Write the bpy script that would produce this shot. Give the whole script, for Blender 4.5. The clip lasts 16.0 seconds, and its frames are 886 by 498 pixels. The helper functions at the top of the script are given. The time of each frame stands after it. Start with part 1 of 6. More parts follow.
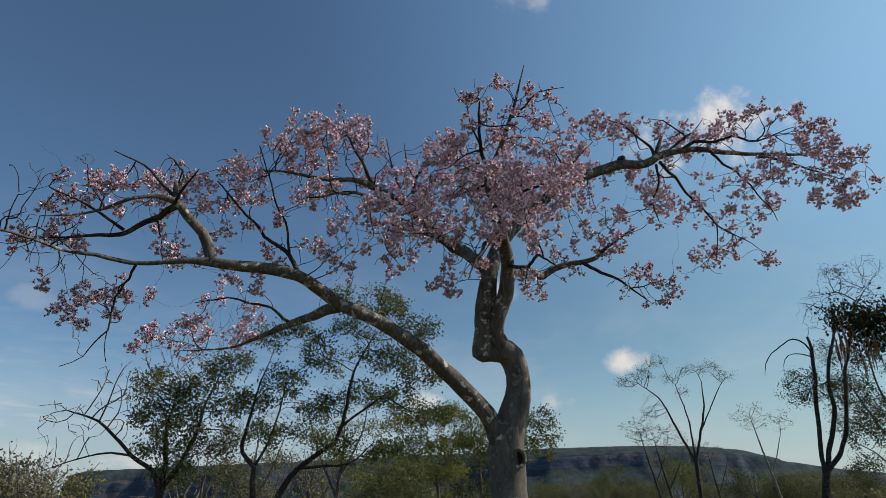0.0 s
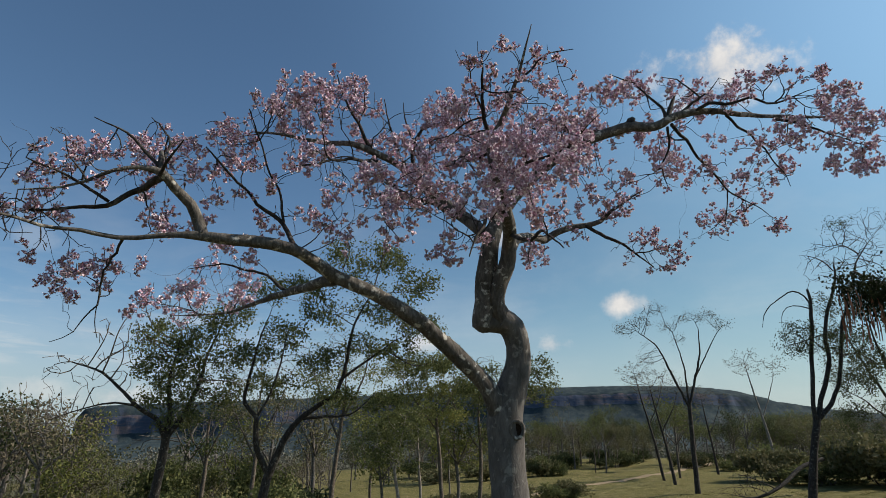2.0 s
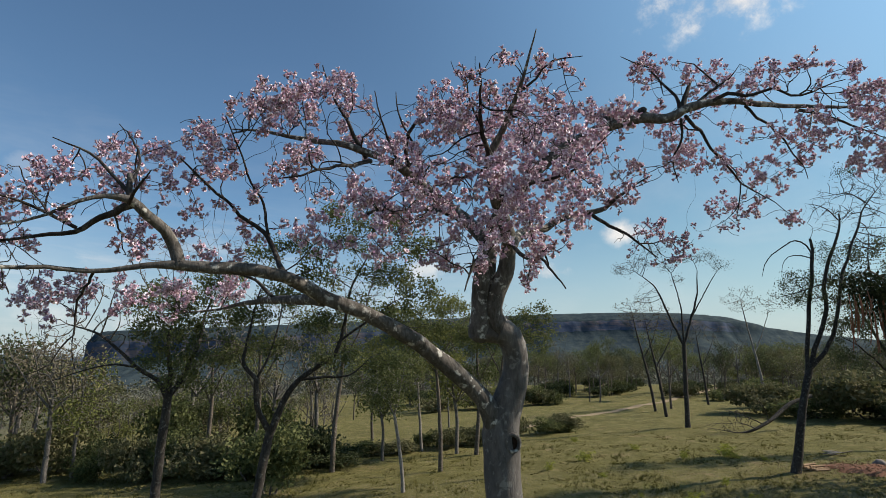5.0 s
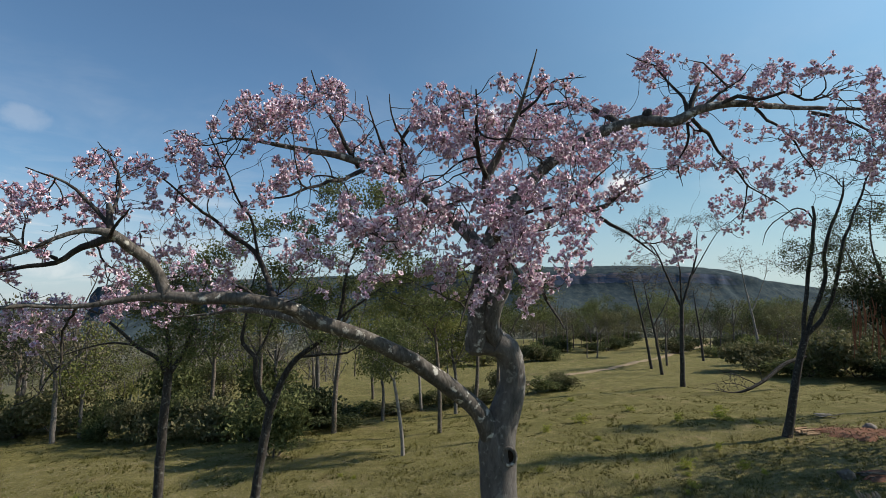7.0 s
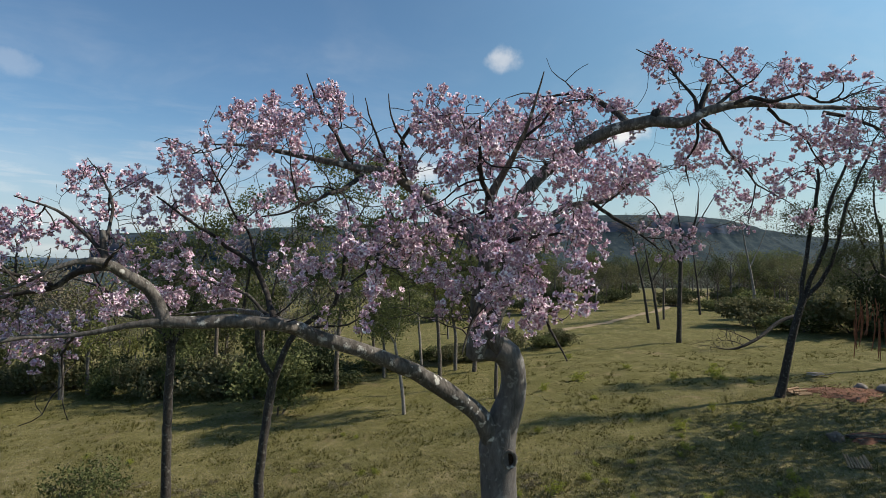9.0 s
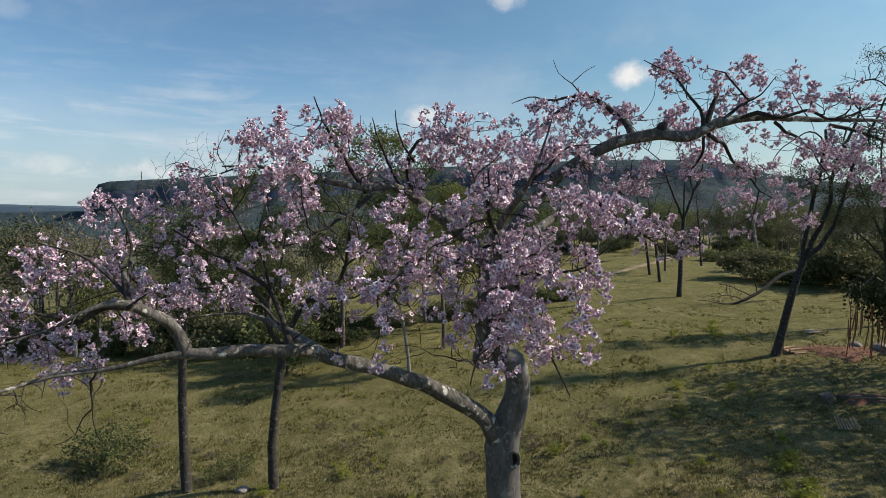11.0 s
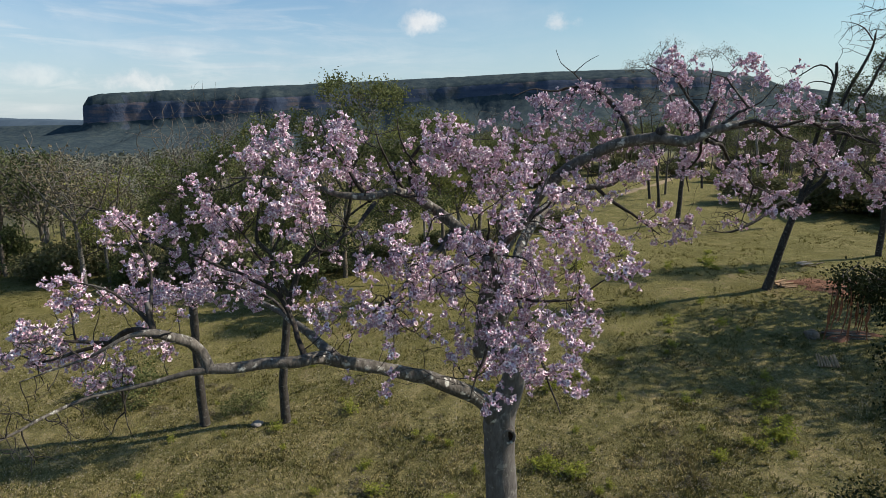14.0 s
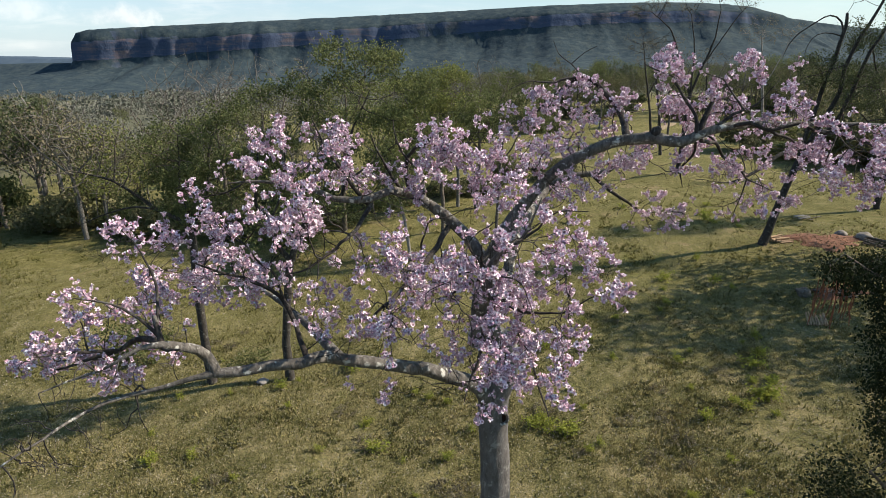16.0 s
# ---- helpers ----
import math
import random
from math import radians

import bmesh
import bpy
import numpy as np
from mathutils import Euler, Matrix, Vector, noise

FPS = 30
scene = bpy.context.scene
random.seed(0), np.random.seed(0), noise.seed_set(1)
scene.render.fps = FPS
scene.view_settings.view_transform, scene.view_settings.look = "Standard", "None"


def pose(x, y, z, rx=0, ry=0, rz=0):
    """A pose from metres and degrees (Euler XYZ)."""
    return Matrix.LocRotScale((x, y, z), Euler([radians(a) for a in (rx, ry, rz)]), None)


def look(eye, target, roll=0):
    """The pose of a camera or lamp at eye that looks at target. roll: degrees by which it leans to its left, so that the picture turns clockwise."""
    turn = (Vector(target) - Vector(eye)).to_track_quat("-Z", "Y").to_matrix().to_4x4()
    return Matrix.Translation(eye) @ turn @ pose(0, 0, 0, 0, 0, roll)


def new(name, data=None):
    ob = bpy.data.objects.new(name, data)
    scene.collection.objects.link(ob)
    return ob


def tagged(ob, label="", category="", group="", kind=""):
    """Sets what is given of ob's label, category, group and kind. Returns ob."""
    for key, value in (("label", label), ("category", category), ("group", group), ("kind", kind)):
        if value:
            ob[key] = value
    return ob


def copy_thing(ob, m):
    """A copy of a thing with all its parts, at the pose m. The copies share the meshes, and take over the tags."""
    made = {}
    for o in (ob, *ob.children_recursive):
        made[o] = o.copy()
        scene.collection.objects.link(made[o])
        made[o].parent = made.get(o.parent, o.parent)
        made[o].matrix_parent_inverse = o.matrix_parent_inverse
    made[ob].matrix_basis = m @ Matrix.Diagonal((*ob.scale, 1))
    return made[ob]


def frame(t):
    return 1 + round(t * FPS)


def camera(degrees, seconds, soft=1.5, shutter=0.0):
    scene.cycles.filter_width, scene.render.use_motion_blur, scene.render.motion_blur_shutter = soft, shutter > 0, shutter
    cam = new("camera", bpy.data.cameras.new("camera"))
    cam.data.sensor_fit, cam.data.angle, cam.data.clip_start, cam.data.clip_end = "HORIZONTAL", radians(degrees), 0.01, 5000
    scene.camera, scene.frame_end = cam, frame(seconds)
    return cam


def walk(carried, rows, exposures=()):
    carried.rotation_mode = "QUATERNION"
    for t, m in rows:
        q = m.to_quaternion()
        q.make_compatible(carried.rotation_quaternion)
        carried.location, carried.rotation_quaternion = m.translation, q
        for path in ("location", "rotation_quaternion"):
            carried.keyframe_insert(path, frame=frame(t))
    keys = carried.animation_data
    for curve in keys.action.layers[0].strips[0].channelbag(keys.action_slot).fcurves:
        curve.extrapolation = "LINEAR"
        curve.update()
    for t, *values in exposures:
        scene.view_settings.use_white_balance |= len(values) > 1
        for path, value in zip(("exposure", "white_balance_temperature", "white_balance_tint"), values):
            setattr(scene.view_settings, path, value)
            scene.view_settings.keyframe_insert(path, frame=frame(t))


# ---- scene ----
cam = camera(75.6, 16.0, 0.6)
PATH = [
    (0, (0.302, 2.789, 5.344), (0.31, 4.62, 6.146), -0.2),
    (0.5, (0.299, 2.815, 5.455), (0.305, 4.665, 6.213), 0.0),
    (1, (0.3, 2.843, 5.547), (0.305, 4.712, 6.259), 0.1),
    (1.5, (0.307, 2.877, 5.644), (0.313, 4.763, 6.308), 0.1),
    (2, (0.316, 2.907, 5.761), (0.321, 4.809, 6.378), 0.2),
    (2.5, (0.319, 2.929, 5.928), (0.325, 4.845, 6.503), 0.1),
    (3, (0.337, 2.952, 6.106), (0.343, 4.879, 6.642), 0.1),
    (3.5, (0.34, 2.984, 6.281), (0.346, 4.921, 6.778), 0.1),
    (4, (0.353, 2.996, 6.463), (0.36, 4.943, 6.919), 0.2),
    (6.5, (0.404, 3.106, 7.474), (0.409, 5.09, 7.727), 0.3),
    (7, (0.422, 3.124, 7.649), (0.429, 5.113, 7.861), 0.2),
    (7.5, (0.448, 3.144, 7.828), (0.454, 5.137, 7.997), 0.3),
    (8, (0.446, 3.145, 8.006), (0.453, 5.142, 8.13), 0.4),
    (8.5, (0.428, 3.173, 8.202), (0.436, 5.172, 8.28), 0.3),
    (9, (0.398, 3.191, 8.381), (0.407, 5.191, 8.415), 0.2),
    (11.5, (0.328, 2.998, 9.479), (0.328, 4.987, 9.275), -0.1),
    (12, (0.319, 2.979, 9.679), (0.319, 4.963, 9.427), -0.1),
    (12.5, (0.308, 2.974, 9.868), (0.308, 4.951, 9.569), -0.1),
    (13, (0.307, 2.974, 10.072), (0.307, 4.943, 9.722), -0.2),
    (13.5, (0.31, 2.931, 10.256), (0.31, 4.89, 9.856), -0.2),
    (14, (0.316, 2.9, 10.443), (0.316, 4.849, 9.992), -0.2),
    (14.5, (0.346, 2.886, 10.669), (0.344, 4.822, 10.166), -0.2),
    (15, (0.343, 2.875, 10.867), (0.342, 4.798, 10.315), -0.2),
    (15.5, (0.356, 2.898, 11.061), (0.355, 4.806, 10.46), -0.2),
    (16, (0.369, 2.935, 11.226), (0.369, 4.827, 10.578), -0.3),
]
walk(cam, [(t, look(eye, target, roll)) for t, eye, target, roll in PATH],
     exposures=[(0, 0.14, 6950, 12), (3.5, 0.36, 6950, 12), (8, 0.45, 6750, 11), (12.5, 0.42, 6750, 11), (14.5, 0.60, 6900, 12), (15.5, 0.75, 6950, 12), (16, 0.92, 6950, 12)])

# ---- daylight ----
SUN_EL, SUN_AZ = 38.0, 82.0          # degrees; azimuth from +y towards +x
SUN_DIR = Vector((math.sin(radians(SUN_AZ)) * math.cos(radians(SUN_EL)),
                  math.cos(radians(SUN_AZ)) * math.cos(radians(SUN_EL)), math.sin(radians(SUN_EL))))
sun_data = bpy.data.lights.new("sun", "SUN")
sun_data.energy, sun_data.angle, sun_data.color = 4.6, radians(0.55), (1.0, 0.93, 0.82)
sun = new("sun", sun_data)
sun.matrix_world = look(SUN_DIR * 60, (0, 0, 0))


class Nodes:
    """Short hand for a node tree."""

    def __init__(self, tree):
        self.tree = tree
        tree.nodes.clear()

    def add(self, kind, links=()):
        n = self.tree.nodes.new(kind)
        self.join(n, links)
        return n

    def join(self, n, links):
        for socket, value in dict(links).items():
            s = n.inputs[socket]
            if isinstance(value, bpy.types.NodeSocket):
                self.tree.links.new(value, s)
            else:
                s.default_value = value

    def math(self, op, a, b=0.0, clamp=False):
        n = self.add("ShaderNodeMath", {0: a, 1: b})
        n.operation, n.use_clamp = op, clamp
        return n.outputs[0]

    def vec(self, op, a, b=(0, 0, 0)):
        n = self.add("ShaderNodeVectorMath", {0: a, 1: b})
        n.operation = op
        return n.outputs["Value"] if op in ("LENGTH", "DOT_PRODUCT", "DISTANCE") else n.outputs[0]

    def noise(self, vector, scale, detail=4.0, rough=0.55, distort=0.0):
        return self.add("ShaderNodeTexNoise", {"Vector": vector, "Scale": scale, "Detail": detail, "Roughness": rough,
                                               "Distortion": distort}).outputs[0]

    def ramp(self, fac, stops):
        n = self.add("ShaderNodeValToRGB", {0: fac})
        e = n.color_ramp.elements
        while len(e) < len(stops):
            e.new(0.5)
        for el, (p, c) in zip(e, stops):
            el.position, el.color = p, (*c, 1) if len(c) == 3 else c
        return n.outputs[0]

    def mix(self, fac, a, b, blend="MIX"):
        n = self.add("ShaderNodeMix")
        n.data_type, n.blend_type = "RGBA", blend
        for i, v in ((0, fac), (6, a), (7, b)):
            if isinstance(v, bpy.types.NodeSocket):
                self.tree.links.new(v, n.inputs[i])
            else:
                n.inputs[i].default_value = v if i == 0 else (*v, 1)
        return n.outputs[2]

    def span(self, v, a, b, c=0.0, d=1.0):
        n = self.add("ShaderNodeMapRange", {0: v, 1: a, 2: b, 3: c, 4: d})
        n.interpolation_type = "SMOOTHSTEP"
        return n.outputs[0]


def make_sky():
    w = bpy.data.worlds.new("sky")
    scene.world = w
    w.use_nodes = True
    n = Nodes(w.node_tree)
    sky = n.add("ShaderNodeTexSky")
    sky.sky_type, sky.sun_disc, sky.sun_elevation, sky.sun_rotation = "NISHITA", False, radians(SUN_EL), radians(SUN_AZ)
    sky.altitude, sky.air_density, sky.dust_density, sky.ozone_density = 500.0, 1.0, 0.35, 2.2
    d = n.add("ShaderNodeTexCoord").outputs["Generated"]
    # drifting cloud puffs: direction, half width, half height, thickness
    puffs = [((0.412, 0.735, 0.528), 0.115, 0.062, 0.9), ((0.302, 0.93, 0.208), 0.05, 0.026, 0.9), ((0.185, 0.97, 0.145), 0.06, 0.022, 0.5),
             ((-0.575, 0.77, 0.265), 0.035, 0.02, 0.16), ((0.14, 0.66, 0.735), 0.06, 0.025, 0.3), ((-0.04, 0.985, 0.15), 0.05, 0.026, 0.7),
             ((0.10, 0.94, 0.33), 0.035, 0.022, 0.5), ((-0.46, 0.88, 0.055), 0.07, 0.022, 0.5), ((-0.57, 0.81, 0.06), 0.05, 0.02, 0.35)]
    turbulence = n.add("ShaderNodeTexNoise", {"Vector": d, "Scale": 14.0, "Detail": 6.0, "Roughness": 0.62}).outputs[0]
    total = None
    for c, hw, hh, thick in puffs:
        ragged = 2.2 if hw < 0.055 else 3.2
        off = n.vec("MULTIPLY", n.vec("SUBTRACT", d, c), (1 / hw, 0.6 / hw, 1 / hh))
        far = n.vec("LENGTH", off)
        body = n.math("ADD", n.math("SUBTRACT", 1.0, far), n.math("MULTIPLY", n.math("SUBTRACT", turbulence, 0.5), ragged))
        m = n.math("MULTIPLY", n.span(body, 0.0, 0.9), thick)
        m = n.math("MULTIPLY", m, n.span(far, 1.5, 0.7))
        total = m if total is None else n.math("MAXIMUM", total, m)
    # thin streaks low over the plain
    sep = n.add("ShaderNodeSeparateXYZ", {0: d})
    stretched = n.vec("MULTIPLY", d, (3.0, 3.0, 20.0))
    streak = n.noise(stretched, 2.2, 6.0, 0.6, 0.6)
    low = n.math("MULTIPLY", n.span(sep.outputs[2], 0.30, 0.10), n.span(sep.outputs[0], 0.25, -0.35))
    streak = n.math("MULTIPLY", n.span(streak, 0.38, 0.75), n.math("MULTIPLY", low, 0.34))
    veil = n.math("MULTIPLY", n.span(n.noise(n.vec("MULTIPLY", d, (2.0, 2.0, 5.0)), 1.6, 5.0, 0.6, 0.4), 0.42, 0.8), n.span(sep.outputs[2], 0.5, 0.2, 0.0, 0.16))
    total = n.math("MAXIMUM", total, n.math("MAXIMUM", streak, veil))
    shade = n.ramp(turbulence, [(0.3, (5.2, 5.6, 6.2)), (0.62, (8.4, 8.4, 8.3))])
    # brighter and paler towards the sun
    glow = n.span(n.vec("DOT_PRODUCT", d, tuple(SUN_DIR)), 0.25, 0.98, 0.0, 1.0)
    tinted = n.mix(1.0, sky.outputs[0], n.mix(n.span(sep.outputs[0], -0.35, 0.55), (0.82, 1.06, 1.145), (0.85, 1.035, 0.94)), "MULTIPLY")
    glow = n.math("ADD", 0.95, n.math("MULTIPLY", glow, n.span(sep.outputs[2], 0.12, 0.62, 0.0, 0.95)))
    tinted = n.vec("SCALE", tinted)
    n.tree.links.new(glow, tinted.node.inputs["Scale"])
    rim = n.math("MULTIPLY", n.span(sep.outputs[2], 0.24, -0.02), 0.8)
    tinted = n.mix(rim, tinted, (3.9, 4.8, 5.7))
    colour = n.mix(total, tinted, shade)
    bg = n.add("ShaderNodeBackground", {0: colour, 1: 0.085})
    n.add("ShaderNodeOutputWorld", {0: bg.outputs[0]})


make_sky()


# ---- materials ----
def material(name, build):
    m = bpy.data.materials.new(name)
    m.use_nodes = True
    n = Nodes(m.node_tree)
    p = n.add("ShaderNodeTexCoord").outputs["Object"]
    n.add("ShaderNodeOutputMaterial", {0: build(n, p)})
    return m


def principled(n, colour, rough=0.9, bump=None, strength=0.4, dist=0.02, spec=0.25):
    links = {"Base Color": colour, "Roughness": rough, "Specular IOR Level": spec}
    if bump is not None:
        links["Normal"] = n.add("ShaderNodeBump", {"Height": bump, "Strength": strength, "Distance": dist}).outputs[0]
    return n.add("ShaderNodeBsdfPrincipled", links).outputs[0]


def bark(dark, mid, pale, lichen=0.0, scale=1.0):
    def build(n, p):
        tall = n.vec("MULTIPLY", p, (scale, scale, scale * 0.35))
        grain = n.noise(tall, 22.0, 8.0, 0.65, 0.4)
        patch = n.noise(p, 2.6 * scale, 5.0, 0.6)
        c = n.ramp(grain, [(0.3, dark), (0.52, mid), (0.75, pale)])
        c = n.mix(n.span(patch, 0.35, 0.7), c, n.mix(0.5, c, dark))
        if lichen:
            spots = n.noise(p, 9.0, 6.0, 0.6, 0.3)
            c = n.mix(n.math("MULTIPLY", n.span(spots, 0.56, 0.66), lichen), c, (0.46, 0.45, 0.41))
        return principled(n, c, 0.92, grain, 0.7, 0.03)
    return build


def petal(n, p):
    g = n.add("ShaderNodeNewGeometry").outputs["Random Per Island"]
    o = n.add("ShaderNodeObjectInfo").outputs["Random"]
    mixed = n.math("FRACT", n.math("ADD", g, o))
    c = n.ramp(mixed, [(0.0, (0.34, 0.15, 0.22)), (0.12, (0.60, 0.36, 0.48)), (0.30, (0.80, 0.60, 0.70)), (0.5, (0.88, 0.75, 0.80)), (0.68, (0.68, 0.55, 0.71)), (0.84, (0.91, 0.82, 0.86)), (1.0, (0.95, 0.90, 0.92))])
    c = n.mix(n.span(n.noise(p, 70.0, 2.0), 0.5, 0.74), c, n.mix(0.5, c, (0.40, 0.18, 0.28)))
    front = principled(n, c, 0.7, spec=0.2)
    back = n.add("ShaderNodeBsdfTranslucent", {0: c}).outputs[0]
    return n.add("ShaderNodeMixShader", {0: 0.2, 1: front, 2: back}).outputs[0]


def leaf(stops, through_light=0.3, patch=0.9):
    def build(n, p):
        g = n.add("ShaderNodeNewGeometry").outputs["Random Per Island"]
        big = n.span(n.noise(p, patch, 3.0), 0.3, 0.7)
        c = n.ramp(n.math("ADD", n.math("MULTIPLY", g, 0.5), n.math("MULTIPLY", big, 0.5)), stops)
        front = principled(n, c, 0.75, spec=0.12)
        back = n.add("ShaderNodeBsdfTranslucent", {0: c}).outputs[0]
        return n.add("ShaderNodeMixShader", {0: through_light, 1: front, 2: back}).outputs[0]
    return build


def meadow(n, p):
    big = n.noise(p, 0.10, 5.0, 0.6, 0.6)
    mid = n.noise(p, 1.0, 7.0, 0.66, 0.4)
    fine = n.noise(n.vec("MULTIPLY", p, (1.0, 0.7, 1.0)), 7.0, 11.0, 0.86, 0.2)
    c = n.ramp(mid, [(0.32, (0.034, 0.038, 0.011)), (0.46, (0.080, 0.080, 0.027)), (0.56, (0.165, 0.142, 0.064)), (0.72, (0.29, 0.237, 0.132))])
    dry = n.ramp(fine, [(0.34, (0.020, 0.020, 0.008)), (0.47, (0.088, 0.080, 0.030)), (0.58, (0.20, 0.163, 0.078)), (0.70, (0.46, 0.385, 0.245))])
    c = n.mix(n.span(big, 0.35, 0.65, 0.35, 0.7), c, dry)
    fresh = n.span(n.noise(p, 0.5, 6.0, 0.7, 0.4), 0.58, 0.72, 0.0, 0.45)
    c = n.mix(fresh, c, n.mix(fine, (0.045, 0.058, 0.011), (0.24, 0.25, 0.058)))
    sep = n.add("ShaderNodeSeparateXYZ", {0: p})
    lush = n.math("MULTIPLY", n.span(n.math("ADD", sep.outputs[1], n.math("MULTIPLY", big, 12.0)), 22.0, 38.0), n.span(mid, 0.25, 0.65, 0.75, 0.35))
    c = n.mix(lush, c, n.mix(fine, (0.040, 0.043, 0.010), (0.155, 0.140, 0.042)))
    bare = n.span(n.noise(p, 0.33, 6.0, 0.65, 0.5), 0.58, 0.74, 0.0, 0.7)
    c = n.mix(bare, c, n.mix(fine, (0.11, 0.075, 0.043), (0.27, 0.20, 0.121)))
    speck = n.noise(p, 24.0, 4.0, 0.7)
    c = n.mix(1.0, c, n.ramp(speck, [(0.32, (0.42, 0.45, 0.40)), (0.48, (1.0, 1.0, 1.0)), (0.66, (1.9, 1.85, 1.9))]), "MULTIPLY")
    woods = n.math("MAXIMUM", n.span(sep.outputs[1], 150.0, 210.0), n.span(sep.outputs[0], -38.0, -60.0))
    c = n.mix(woods, c, n.ramp(n.noise(p, 0.08, 8.0, 0.7), [(0.3, (0.060, 0.066, 0.040)), (0.7, (0.155, 0.145, 0.095))]))
    return principled(n, c, 0.95, fine, 0.9, 0.10, 0.1)


def turf(n, p):
    g = n.add("ShaderNodeNewGeometry").outputs["Random Per Island"]
    big = n.span(n.noise(p, 0.9, 3.0), 0.3, 0.7)
    k = n.math("ADD", n.math("MULTIPLY", g, 0.5), n.math("MULTIPLY", big, 0.5))
    dry = n.ramp(k, [(0.0, (0.070, 0.074, 0.024)), (0.45, (0.125, 0.118, 0.043)), (0.8, (0.215, 0.178, 0.076)), (1.0, (0.40, 0.34, 0.179))])
    lush = n.ramp(k, [(0.0, (0.038, 0.042, 0.010)), (0.5, (0.096, 0.092, 0.024)), (1.0, (0.185, 0.162, 0.052))])
    y = n.add("ShaderNodeSeparateXYZ", {0: p}).outputs[1]
    c = n.mix(n.span(y, 18.0, 32.0), dry, lush)
    back = n.add("ShaderNodeBsdfTranslucent", {0: c}).outputs[0]
    return n.add("ShaderNodeMixShader", {0: 0.3, 1: principled(n, c, 0.75, spec=0.12), 2: back}).outputs[0]


def soil(light, dark, scale=3.0):
    def build(n, p):
        f = n.noise(p, scale, 8.0, 0.7)
        return principled(n, n.ramp(f, [(0.3, dark), (0.7, light)]), 0.95, f, 0.6, 0.05, 0.1)
    return build


def hazy_rockface(n, p):
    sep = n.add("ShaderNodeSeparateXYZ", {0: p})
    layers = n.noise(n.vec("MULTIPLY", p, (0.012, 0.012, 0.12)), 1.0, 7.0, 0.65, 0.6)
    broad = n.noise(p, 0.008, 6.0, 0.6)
    # blue in both the rock and wood colours stands in for distance haze
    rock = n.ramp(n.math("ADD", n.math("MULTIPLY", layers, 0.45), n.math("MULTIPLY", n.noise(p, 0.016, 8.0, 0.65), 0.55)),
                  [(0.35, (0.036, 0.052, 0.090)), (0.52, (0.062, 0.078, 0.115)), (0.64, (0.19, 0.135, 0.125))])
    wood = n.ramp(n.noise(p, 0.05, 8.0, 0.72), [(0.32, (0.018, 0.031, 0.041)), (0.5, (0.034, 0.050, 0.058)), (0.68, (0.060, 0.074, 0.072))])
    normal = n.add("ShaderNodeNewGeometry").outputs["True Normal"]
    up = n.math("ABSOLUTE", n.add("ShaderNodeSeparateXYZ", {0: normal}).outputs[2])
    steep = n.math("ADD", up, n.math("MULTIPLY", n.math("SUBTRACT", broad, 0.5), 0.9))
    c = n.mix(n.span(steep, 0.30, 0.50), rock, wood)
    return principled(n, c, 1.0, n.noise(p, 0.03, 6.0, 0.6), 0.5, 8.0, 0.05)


BARK = material("grey_bark", bark((0.040, 0.035, 0.030), (0.118, 0.107, 0.095), (0.24, 0.224, 0.205), 0.95))
TRUNK_BARK = material("smooth_grey_bark", bark((0.062, 0.056, 0.051), (0.116, 0.107, 0.100), (0.182, 0.171, 0.160), 0.25, 0.6))
BARK_TWIG = material("twig_bark", bark((0.016, 0.013, 0.012), (0.040, 0.034, 0.030), (0.090, 0.078, 0.070), 0.15))
BARK_BROWN = material("brown_bark", bark((0.045, 0.037, 0.030), (0.115, 0.095, 0.075), (0.20, 0.17, 0.14), 0.3))
BARK_DARK = material("dark_bark", bark((0.018, 0.015, 0.013), (0.045, 0.039, 0.033), (0.10, 0.09, 0.08), 0.2))
BARK_PALE = material("pale_bark", bark((0.12, 0.105, 0.09), (0.24, 0.215, 0.19), (0.38, 0.35, 0.31), 0.3))
BARK_ASH = material("ash_bark", bark((0.052, 0.046, 0.041), (0.130, 0.119, 0.105), (0.24, 0.222, 0.198), 0.3))
HOLE = material("hole_wood", soil((0.035, 0.022, 0.015), (0.010, 0.007, 0.005), 30.0))
PETAL = material("pink_petals", petal)
TUBE = material("flower_tubes", soil((0.68, 0.51, 0.59), (0.38, 0.22, 0.28), 40.0))
LEAF = material("green_leaves", leaf([(0.0, (0.042, 0.053, 0.021)), (0.4, (0.088, 0.104, 0.040)), (0.75, (0.150, 0.164, 0.065)), (1.0, (0.22, 0.215, 0.098))], 0.4))
LEAF_MID = material("deep_green_leaves", leaf([(0.0, (0.022, 0.032, 0.011)), (0.4, (0.050, 0.066, 0.022)), (0.75, (0.096, 0.115, 0.040)), (1.0, (0.155, 0.16, 0.065))], 0.3))
LEAF_LIGHT = material("light_green_leaves", leaf([(0.0, (0.070, 0.085, 0.026)), (0.4, (0.130, 0.145, 0.045)), (0.75, (0.205, 0.21, 0.070)), (1.0, (0.30, 0.28, 0.11))], 0.4))
# green leaves painted near black for the shade on the crown's near side
LEAF_SHADED = material("shade_dark_leaves", leaf([(0.0, (0.010, 0.014, 0.006)), (0.5, (0.022, 0.030, 0.012)), (1.0, (0.046, 0.056, 0.022))], 0.15))
LEAF_DARK = material("dark_leaves", leaf([(0.0, (0.030, 0.040, 0.018)), (0.5, (0.062, 0.076, 0.034)), (1.0, (0.115, 0.126, 0.058))], 0.25))
LEAF_FRESH = material("fresh_leaves", leaf([(0.0, (0.14, 0.17, 0.030)), (0.5, (0.26, 0.28, 0.050)), (1.0, (0.44, 0.42, 0.10))], 0.5))
